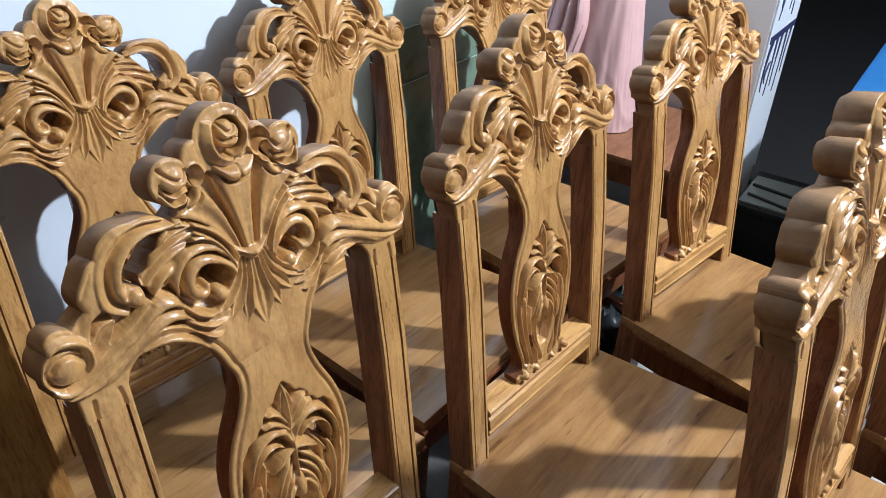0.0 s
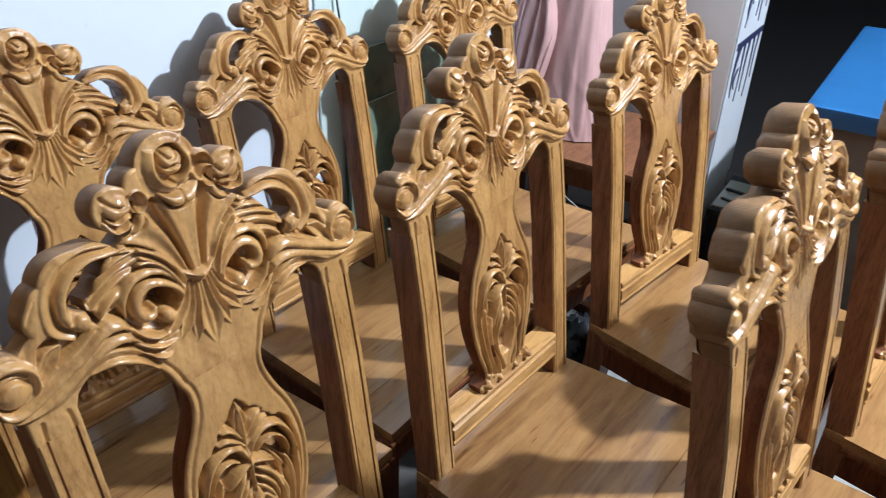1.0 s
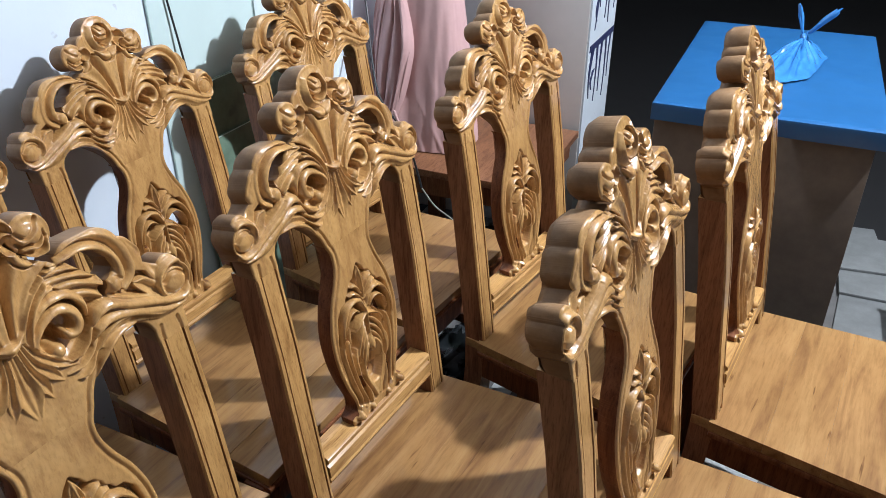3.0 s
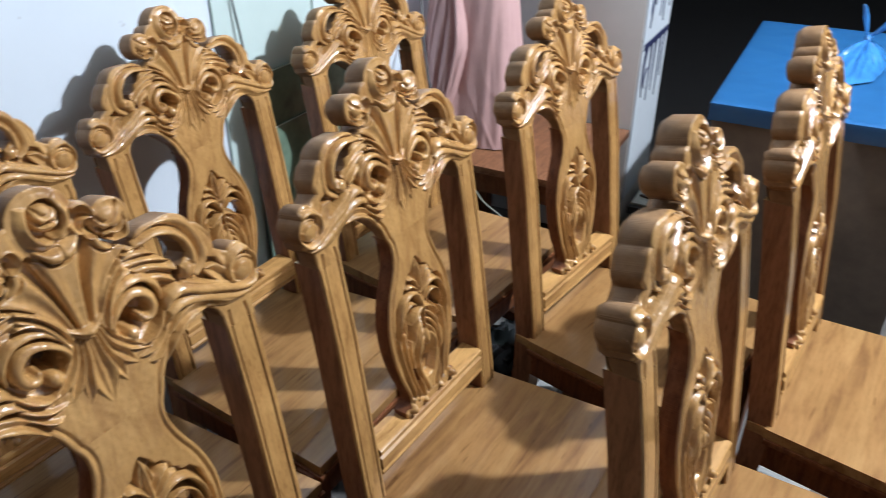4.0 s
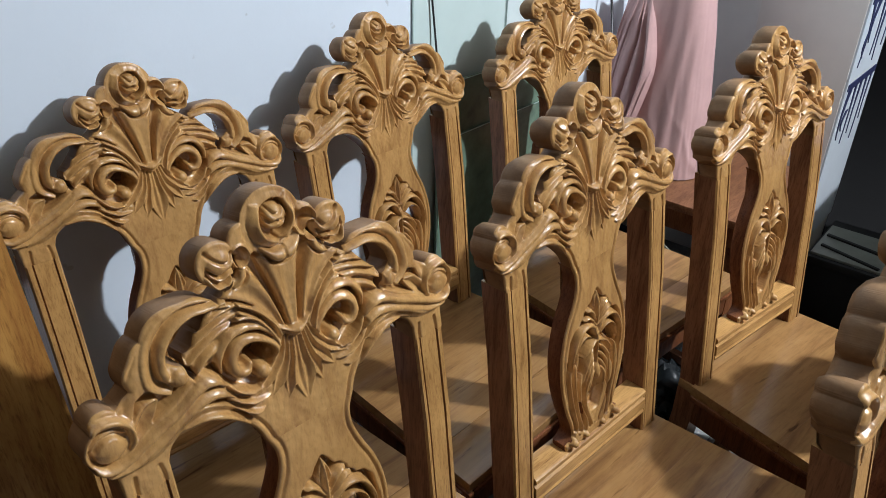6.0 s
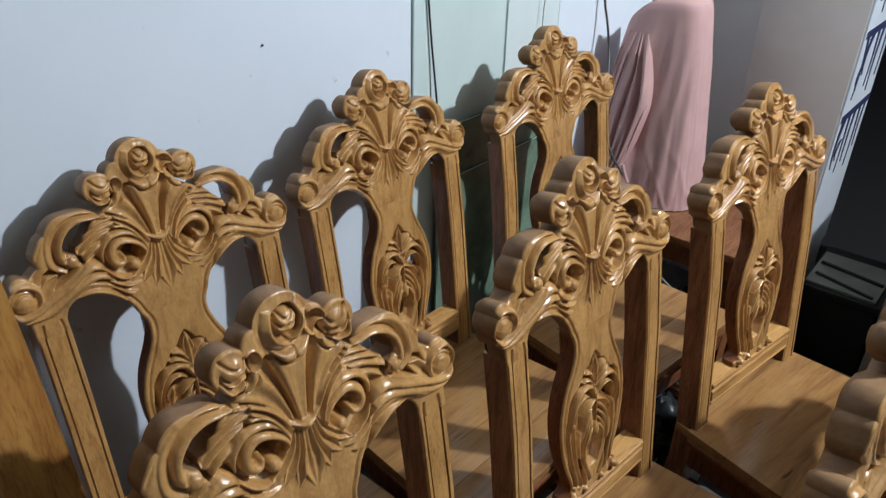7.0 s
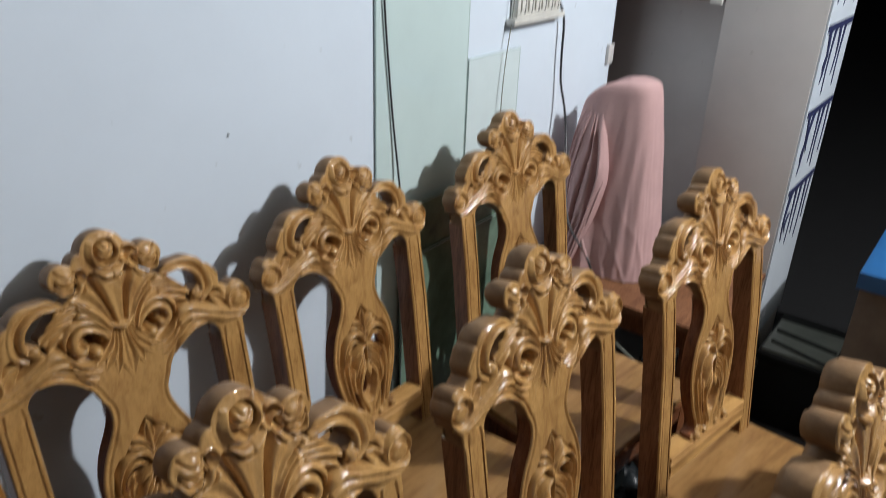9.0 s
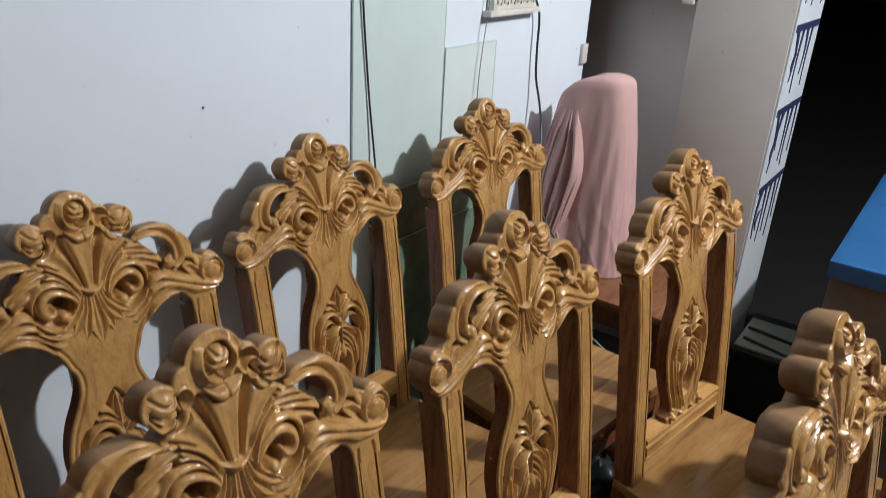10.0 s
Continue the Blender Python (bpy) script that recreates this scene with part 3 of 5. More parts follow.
    r.stroke([(0.2165, 0.915), (0.2190, 0.932), (0.2080, 0.9475), (0.1925, 0.9485), (0.1795, 0.939), (0.1775, 0.924), (0.185, 0.911)], (0.0020, 0.0036, 0.0044, 0.0046, 0.0040, 0.0034, 0.002), (0.007, 0.010, 0.012, 0.012, 0.011, 0.010, 0.006), -0.002, 0.45, True, -0.3)
    r.groove([(0.184, 0.930), (0.192, 0.9375), (0.203, 0.9375), (0.2115, 0.930)], 0.0024, 0.007)
    r.groove([(0.2145, 0.930), (0.2100, 0.9150), (0.198, 0.9105)], 0.0018, 0.005)
    # rims that sweep like hair from the volute over the openings and end in hooks
    for p, w, hh, sharp, tilt, cove in (
            ([(0.2165, 0.915), (0.204, 0.9065), (0.186, 0.9095), (0.160, 0.9215), (0.135, 0.9325), (0.112, 0.9445), (0.096, 0.9435), (0.0845, 0.9320)], (0.003, 0.0052, 0.0060, 0.0068, 0.0076, 0.0080, 0.0064, 0.002), (0.008, 0.011, 0.011, 0.013, 0.015, 0.016, 0.016, 0.010), 0.55, 0.25, 0),
            ([(0.205, 0.8985), (0.182, 0.9010), (0.156, 0.9115), (0.131, 0.9235), (0.107, 0.9305), (0.090, 0.9265), (0.0765, 0.9145)], (0.002, 0.0046, 0.0062, 0.0070, 0.0072, 0.0058, 0.0015), (0.007, 0.010, 0.011, 0.014, 0.015, 0.014, 0.008), 0.55, 0.20, 0),
            ([(0.186, 0.8950), (0.164, 0.8995), (0.140, 0.9105), (0.116, 0.9180), (0.095, 0.9125), (0.0765, 0.8995)], (0.002, 0.0044, 0.0058, 0.0064, 0.0056, 0.0015), (0.008, 0.012, 0.014, 0.015, 0.014, 0.006), 0.4, 0, -1),
            ([(0.132, 0.9080), (0.114, 0.9095), (0.098, 0.9040), (0.083, 0.8930), (0.0695, 0.8780)], (0.002, 0.0042, 0.0052, 0.0046, 0.0012), (0.006, 0.012, 0.014, 0.012, 0.005), 0.35, -0.3, 0)):
        r.stroke(p, w, hh, -0.002, sharp, True, tilt, cove)
    r.groove([(0.204, 0.9105), (0.187, 0.9125), (0.161, 0.9250), (0.136, 0.9360), (0.115, 0.9480)], 0.0018, 0.006)
    # leaflets between rims, eye and skirt
    for a, b in (([(0.084, 0.934), (0.074, 0.922), (0.062, 0.914), (0.048, 0.9095)], [(0.086, 0.926), (0.076, 0.914), (0.064, 0.907), (0.048, 0.9075)]),
                 ([(0.086, 0.920), (0.074, 0.910), (0.060, 0.9025), (0.042, 0.8985)], [(0.086, 0.912), (0.074, 0.902), (0.060, 0.895), (0.042, 0.8965)]),
                 ([(0.080, 0.905), (0.070, 0.896), (0.060, 0.8905), (0.050, 0.8880)], [(0.078, 0.898), (0.069, 0.889), (0.061, 0.884), (0.050, 0.8865)])):
        r.petal(a, b, (0.004, 0.010, 0.006, 0.000, -0.004), (0.5, 1, 1, 0.4))
    # rose: a dome that falls to the sawn edge, a trench round a slit bud, and petals with crisp lips
    r.h = np.where(np.hypot(r.U, r.V - 1.064) < 0.0335, np.minimum(r.h, -0.002), r.h)
    r.ball(0.000, 1.064, 0.0338, 0.008, -0.006, False)
    q = ((r.U - 0.0345) / 0.0145) ** 2 + ((r.V - 1.0555) / 0.0160) ** 2
    r.h = np.where(q < 1, 0.006 - 0.016 * np.clip(1 - (q / 0.80) ** 1.5, 0, 1) - 0.008 * np.clip((q - 0.9) / 0.1, 0, 1), r.h)
    r.petal([(-0.0195, 1.0425), (-0.010, 1.0275), (0.002, 1.0235), (0.0155, 1.028), (0.0255, 1.041)], [(-0.0165, 1.0455), (-0.006, 1.043), (0.004, 1.0435), (0.013, 1.044), (0.0225, 1.0465)], (-0.006, 0.006, 0.011, 0.012, 0.010, 0.004, -0.004), (0.4, 1, 1, 1, 0.4), mirror=False)
    r.groove([(0.0035, 1.0270), (0.0030, 1.0340), (0.0045, 1.0420)], 0.0022, 0.003, False)
    q = ((r.U - 0.0030) / 0.0200) ** 2 + ((r.V - 1.0660) / 0.0195) ** 2
    r.h = np.where(q < 1, np.minimum(r.h, -0.010), r.h)
    r.petal([(-0.0205, 1.0860), (-0.0275, 1.0680), (-0.0225, 1.0500), (-0.0090, 1.0405), (0.0050, 1.0400)], [(-0.0110, 1.0830), (-0.0150, 1.0670), (-0.0110, 1.0555), (-0.0020, 1.0490), (0.0080, 1.0485)], (-0.003, 0.001, 0.004, 0.007, 0.009, 0.004), (0.3, 1, 1, 1, 0.5), mirror=False)
    r.petal([(0.0205, 1.0880), (0.0275, 1.0710), (0.0235, 1.0560), (0.0120, 1.0455), (0.0020, 1.0430)], [(0.0130, 1.0840), (0.0175, 1.0700), (0.0150, 1.0600), (0.0080, 1.0530), (0.0010, 1.0510)], (-0.003, 0.002, 0.006, 0.008, 0.010, 0.003), (0.3, 1, 1, 1, 0.3), mirror=False)
    q = ((r.U - 0.0030) / 0.0135) ** 2 + ((r.V - 1.0690) / 0.0130) ** 2
    r.h = np.where(q < 1, np.maximum(r.h, -0.006 + 0.016 * np.clip(1 - q, 0, 1) ** 0.45), r.h)
    r.groove([(-0.0090, 1.0720), (-0.0035, 1.0655), (0.0035, 1.0665), (0.0090, 1.0635), (0.0150, 1.0680)], 0.0024, 0.010, False)
    r.groove([(-0.0040, 1.0790), (0.0000, 1.0735), (0.0060, 1.0735), (0.0110, 1.0790)], 0.0020, 0.007, False)
    # buds: a smooth egg over a wavy slit, a fold, a thin lip, and on the inner side a cup over a second petal
    r.ball(0.0640, 1.0435, 0.0208, 0.009, -0.006)
    r.petal([(0.0360, 1.0330), (0.0370, 1.0240), (0.0450, 1.0170), (0.0535, 1.0150)], [(0.0470, 1.0350), (0.0475, 1.0285), (0.0505, 1.0235), (0.0550, 1.0205)], (-0.006, 0.003, 0.005, 0.003, -0.004), (0.5, 1, 1, 0.4))
    for s in (1, -1):
        q = ((s * r.U - 0.0405) / 0.0105) ** 2 + ((r.V - 1.0435) / 0.0120) ** 2
        r.h = np.where(q < 1, 0.004 - 0.013 * np.clip(1 - (q / 0.80) ** 1.5, 0, 1) - 0.008 * np.clip((q - 0.9) / 0.1, 0, 1), r.h)
        q = ((s * r.U - 0.0625) / 0.0150) ** 2 + ((r.V - 1.0360) / 0.0180) ** 2
        r.h = np.where(q < 1, np.minimum(r.h, -0.006), r.h)
        q = ((s * r.U - 0.0620) / 0.0145) ** 2 + ((r.V - 1.0450) / 0.0115) ** 2
        r.h = np.where(q < 1, np.maximum(r.h, -0.002 + 0.010 * np.clip(1 - q, 0, 1) ** 0.5), r.h)
    r.petal([(0.0770, 1.0450), (0.0715, 1.0375), (0.0650, 1.0340), (0.0580, 1.0370), (0.0495, 1.0345)], [(0.0740, 1.0330), (0.0690, 1.0290), (0.0630, 1.0275), (0.0570, 1.0295), (0.0520, 1.0300)], (-0.008, -0.001, 0.005, 0.006, 0.001, -0.008), (0.4, 1, 1, 1, 0.4))
    r.petal([(0.0800, 1.0370), (0.0760, 1.0230), (0.0680, 1.0165), (0.0580, 1.0165), (0.0505, 1.0225)], [(0.0765, 1.0350), (0.0705, 1.0270), (0.0635, 1.0245), (0.0570, 1.0255), (0.0525, 1.0280)], (-0.004, 0.003, 0.007, 0.010, 0.011, 0.003), (0.4, 1, 1, 1, 0.4))
    r.groove([(0.0490, 1.0500), (0.0550, 1.0440), (0.0630, 1.0465), (0.0690, 1.0510), (0.0740, 1.0575)], 0.0024, 0.007)
    # moulding lines that run off the posts
    for x in (0.1607, 0.1873):
        r.groove([(x, 0.866), (x, 0.876), (x + (0.175 - x) * 0.1, 0.886)], 0.0025, 0.004)
    # bead round the arch
    edge = np.exp(-((np.where(seam, np.maximum(r.soft, r.sd), r.sd) - 0.0080) / 0.0018) ** 2) * (r.V < 0.903) * (np.abs(r.U) < 0.150)
    r.settle(0.76)
    r.h -= 0.0035 * edge
    r.chisel(0.0050, 0.00022)
    return r.mesh("crest_rail", DEPTH, (wood_carved, wood_edge), 0.0032, 0.006)


def carve_splat():
    half = [(0, 0.848), (0.055, 0.848), (0.0485, 0.832), (0.049, 0.812), (0.058, 0.787), (0.072, 0.758), (0.082, 0.725), (0.0855, 0.692), (0.082, 0.652),
            (0.072, 0.612), (0.060, 0.580), (0.056, 0.562), (0.062, 0.553), (0.073, 0.547), (0.072, 0.535), (0, 0.535)]
    half = flowing(half, 1, 13)
    r = Relief(mirrored(half), 0.0009)
    high = [(0, 0.882), (0.074, 0.882), (0.062, 0.866)] + half[1:]
    r.soft = np.where(r.V > 0.838, r.distance(np.array(mirrored(high))), -1.0)
    r.cut_poly([(0.0185, 0.7120), (0.026, 0.7215), (0.0355, 0.7215), (0.0450, 0.7135), (0.0515, 0.6985), (0.0555, 0.683), (0.047, 0.687), (0.040, 0.6975), (0.030, 0.7060)])
    r.cut(0.000, 0.6140, 0.0090, 0.0220)
    r.cut(0.034, 0.592, 0.0040, 0.0240, -0.20)
    # raised band along the edge
    r.h -= 0.0035 * np.exp(-((np.maximum(r.sd, r.soft) - 0.0080) / 0.0018) ** 2) * (np.abs(r.U) > 0.030) * (r.V > 0.56)
    # the leaf lies in a bed cut sharply round its lobes
    bed = [(0, 0.800), (0.009, 0.790), (0.0150, 0.7795), (0.0230, 0.7770), (0.0300, 0.7690), (0.0320, 0.7620), (0.0390, 0.7560), (0.0420, 0.7500), (0.0530, 0.7470), (0.0640, 0.7330), (0.0695, 0.7060),
           (0.068, 0.676), (0.062, 0.650), (0.050, 0.626), (0.036, 0.600), (0.018, 0.584), (0, 0.580)]
    sunk = np.clip(r.distance(np.array(mirrored(bed))) / 0.002, 0, 1)
    r.h -= 0.015 * sunk
    # folded leaf at the top with two lobes on each side
    r.petal([(0.0, 0.7950), (0.0003, 0.776), (0.0006, 0.756), (0.0008, 0.736)], [(0.0006, 0.7950), (0.0085, 0.777), (0.0095, 0.760), (0.0035, 0.738)], (0.006, 0.002, -0.003, -0.001, 0.002, -0.003), (0.5, 1, 1, 0.6))
    r.petal([(0.0040, 0.7530), (0.0105, 0.7670), (0.0190, 0.7735), (0.0275, 0.7710)], [(0.0030, 0.7430), (0.0130, 0.7560), (0.0210, 0.7635), (0.0280, 0.7665)], (-0.006, 0.003, 0.006, 0.005, 0.000, -0.006), (0.6, 1, 1, 0.7))
    r.petal([(0.0030, 0.7420), (0.0130, 0.7555), (0.0240, 0.7625), (0.0345, 0.7585)], [(0.0020, 0.7320), (0.0150, 0.7450), (0.0250, 0.7525), (0.0350, 0.7540)], (-0.006, 0.003, 0.007, 0.005, 0.000, -0.006), (0.6, 1, 1, 0.7))
    # large drooping leaves, folded double
    r.petal([(0.0100, 0.7180), (0.0200, 0.7285), (0.0330, 0.7310), (0.0460, 0.7230), (0.0555, 0.7060), (0.0605, 0.6720)], [(0.0130, 0.7160), (0.0240, 0.7235), (0.0340, 0.7235), (0.0450, 0.7155), (0.0525, 0.7000), (0.0590, 0.6720)], (-0.006, 0.004, 0.006, 0.003, -0.003, -0.008), (0.6, 1, 1, 0.6))
    r.petal([(0.0010, 0.7260), (0.0080, 0.7430), (0.0260, 0.7515), (0.0470, 0.7440), (0.0610, 0.7220), (0.0660, 0.6980), (0.0640, 0.6680)], [(0.0030, 0.7150), (0.0140, 0.7310), (0.0280, 0.7380), (0.0440, 0.7310), (0.0555, 0.7120), (0.0605, 0.6940), (0.0630, 0.6680)], (-0.003, 0.006, 0.008, 0.006, 0.001, -0.006), (0.6, 1, 1, 0.6))
    r.petal([(0.0020, 0.7140), (0.0140, 0.7100), (0.0240, 0.7030), (0.0340, 0.6915)], [(0.0025, 0.7040), (0.0130, 0.6990), (0.0230, 0.6940), (0.0340, 0.6890)], (0.000, 0.007, 0.005, -0.001, -0.006), (0.7, 1, 1, 0.5))
    # thin blades that stand between the large leaf and the bunch
    for p in ([(0.034, 0.699), (0.042, 0.679), (0.0445, 0.655), (0.041, 0.630)], [(0.046, 0.696), (0.0525, 0.674), (0.0520, 0.650), (0.047, 0.622)], [(0.0565, 0.686), (0.0605, 0.664), (0.0580, 0.640), (0.052, 0.610)]):
        r.stroke(p, (0.001, 0.0036, 0.0036, 0.0020), (0.006, 0.012, 0.012, 0.008), -0.009, 0.5, True, 0, 1)
    # bunches of narrow lobes round a hanging bud
    for p, w in (([(0.001, 0.7030), (0.014, 0.6920), (0.026, 0.6750), (0.0340, 0.6510), (0.0360, 0.6320)], 0.0050), ([(0.001, 0.6900), (0.012, 0.6800), (0.0225, 0.6640), (0.0295, 0.6400), (0.0310, 0.6220)], 0.0048),
                 ([(0.001, 0.6770), (0.010, 0.6680), (0.0185, 0.6530), (0.0245, 0.6300), (0.0260, 0.6120)], 0.0046), ([(0.001, 0.6620), (0.0100, 0.6560), (0.0175, 0.6420), (0.0190, 0.6240), (0.0130, 0.6080)], 0.0046)):
        r.stroke(p, (0.002, w, w, w * 0.8, 0.0010), (0.008, 0.017, 0.018, 0.015, 0.008), -0.011, 0.5, True, 0.25)
        r.groove([(x - 0.0020, z - 0.0055) for x, z in p[1:]], 0.0022, 0.008)
    r.stroke([(0.000, 0.742), (0.000, 0.712), (0.000, 0.664)], (0.0012, 0.0034, 0.0030), (0.010, 0.016, 0.014), -0.009, 0.6, False)
    q = (r.U / 0.0095) ** 2 + ((r.V - 0.6540) / 0.0210) ** 2
    r.h = np.where(q < 1, np.maximum(r.h, -0.006 + 0.015 * np.clip(1 - q, 0, 1) ** 0.5), r.h)
    r.groove([(-0.006, 0.650), (0.000, 0.636), (0.006, 0.632)], 0.0022, 0.006, False)
    # slim strands that run down to curled feet, parted by deep cuts
    for p in ([(0.064, 0.690), (0.0655, 0.668), (0.059, 0.628), (0.050, 0.596), (0.044, 0.574), (0.050, 0.557)], [(0.048, 0.694), (0.052, 0.660), (0.047, 0.622), (0.039, 0.590), (0.030, 0.566), (0.036, 0.554)],
              [(0.036, 0.664), (0.040, 0.638), (0.032, 0.604), (0.021, 0.576), (0.018, 0.555)], [(0.022, 0.630), (0.024, 0.608), (0.014, 0.580), (0.004, 0.558)]):
        r.stroke(p, (0.0015, 0.0048, 0.0054, 0.0054, 0.0045), (0.004, 0.008, 0.008, 0.008, 0.006), -0.001, 0.4, True, 0, 1)
    for p in ([(0.060, 0.690), (0.0585, 0.655), (0.052, 0.618), (0.044, 0.588), (0.038, 0.560)], [(0.046, 0.672), (0.046, 0.640), (0.040, 0.606), (0.029, 0.578), (0.025, 0.554)],
              [(0.033, 0.648), (0.033, 0.620), (0.025, 0.592), (0.012, 0.564), (0.010, 0.553)], [(0.069, 0.700), (0.070, 0.668), (0.062, 0.622), (0.052, 0.585), (0.050, 0.566)]):
        r.groove(p, 0.0032, 0.010)
    r.ball(0.0575, 0.5490, 0.0080, 0.012)
    r.ball(0.0225, 0.5450, 0.0058, 0.008)
    r.settle(1.0)
    r.chisel(0.006, 0.00010)
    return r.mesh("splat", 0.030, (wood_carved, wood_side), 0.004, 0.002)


def post_bm():
    """One back post and leg with grooved mouldings on its front; the right one, from the floor to the crest."""
    bm = bmesh.new()
    x0, x1 = 0.1525, 0.1975
    prof = [(x0, DEPTH), (x0, 0.003), (x0 + 0.0025, 0.0), (x0 + 0.0064, 0.0), (x0 + 0.0076, 0.0032), (x0 + 0.0092, 0.0008), (x1 - 0.0112, 0.0008),
            (x1 - 0.0096, 0.0032), (x1 - 0.0084, 0.0), (x1 - 0.0025, 0.0), (x1, 0.003), (x1, DEPTH)]
    rows = []
    for z in (0.0, 0.12, 0.25, 0.36, 0.42, 0.447, 0.46, 0.60, 0.75, 0.868):
        kick = 0.05 * max(0, (0.36 - z) / 0.36) ** 1.4
        plainer = 0.0 if z < 0.447 else 1.0
        rows.append([bm.verts.new((x, lean((y if plainer or y > 0.01 else 0.003), z) + kick, z)) for x, y in prof])
    for a, b in zip(rows, rows[1:]):
        for k in range(len(prof)):
            f = bm.faces.new((a[k], a[(k + 1) % len(prof)], b[(k + 1) % len(prof)], b[k]))
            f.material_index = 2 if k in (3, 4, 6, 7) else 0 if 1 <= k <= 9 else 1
    bm.faces.new(rows[0][::-1]), bm.faces.new(rows[-1])
    bm.normal_update()
    return bm


def flip_x(bm):
    for v in bm.verts:
        v.co.x = -v.co.x
    bmesh.ops.reverse_faces(bm, faces=bm.faces[:])
    return bm


def prism(outline, z0, z1, bevel=0.0):
    """A slab with a plan outline of (x, y), between two heights."""
    bm = bmesh.new()
    lo = [bm.verts.new((x, y, z0)) for x, y in outline]
    hi = [bm.verts.new((x, y, z1)) for x, y in outline]
    n = len(outline)
    bm.faces.new(lo[::-1]), bm.faces.new(hi)
    for k in range(n):
        bm.faces.new((lo[k], lo[(k + 1) % n], hi[(k + 1) % n], hi[k]))
    bmesh.ops.recalc_face_normals(bm, faces=bm.faces[:])
    if bevel:
        bmesh.ops.bevel(bm, geom=bm.edges[:], offset=bevel, segments=2, profile=0.6, affect="EDGES")
    return bm


def rail_bm():
    """The moulded cross rail between the posts, under the splat."""
    bm = bmesh.new()
    prof = [(0.036, 0.537), (0.0, 0.537), (-0.004, 0.534), (-0.004, 0.528), (0.001, 0.525), (0.001, 0.521), (-0.003, 0.518), (-0.003, 0.500), (0.001, 0.496),
            (-0.002, 0.492), (0.0, 0.487), (0.036, 0.487)]
    a = [bm.verts.new((-0.1525, lean(y, z), z)) for y, z in prof]
    b = [bm.verts.new((0.1525, lean(y, z), z)) for y, z in prof]
    for k in range(len(prof)):
        bm.faces.new((a[k], b[k], b[(k + 1) % len(prof)], a[(k + 1) % len(prof)]))
    bm.faces.new(a[::-1]), bm.faces.new(b)
    bmesh.ops.recalc_face_normals(bm, faces=bm.faces[:])
    return bm


SEAT_FRONT = -0.445


def seat_half(y):
    """Half the seat's width at a depth y."""
    t = (y + 0.063) / (SEAT_FRONT + 0.063)
    return 0.208 + 0.030 * t


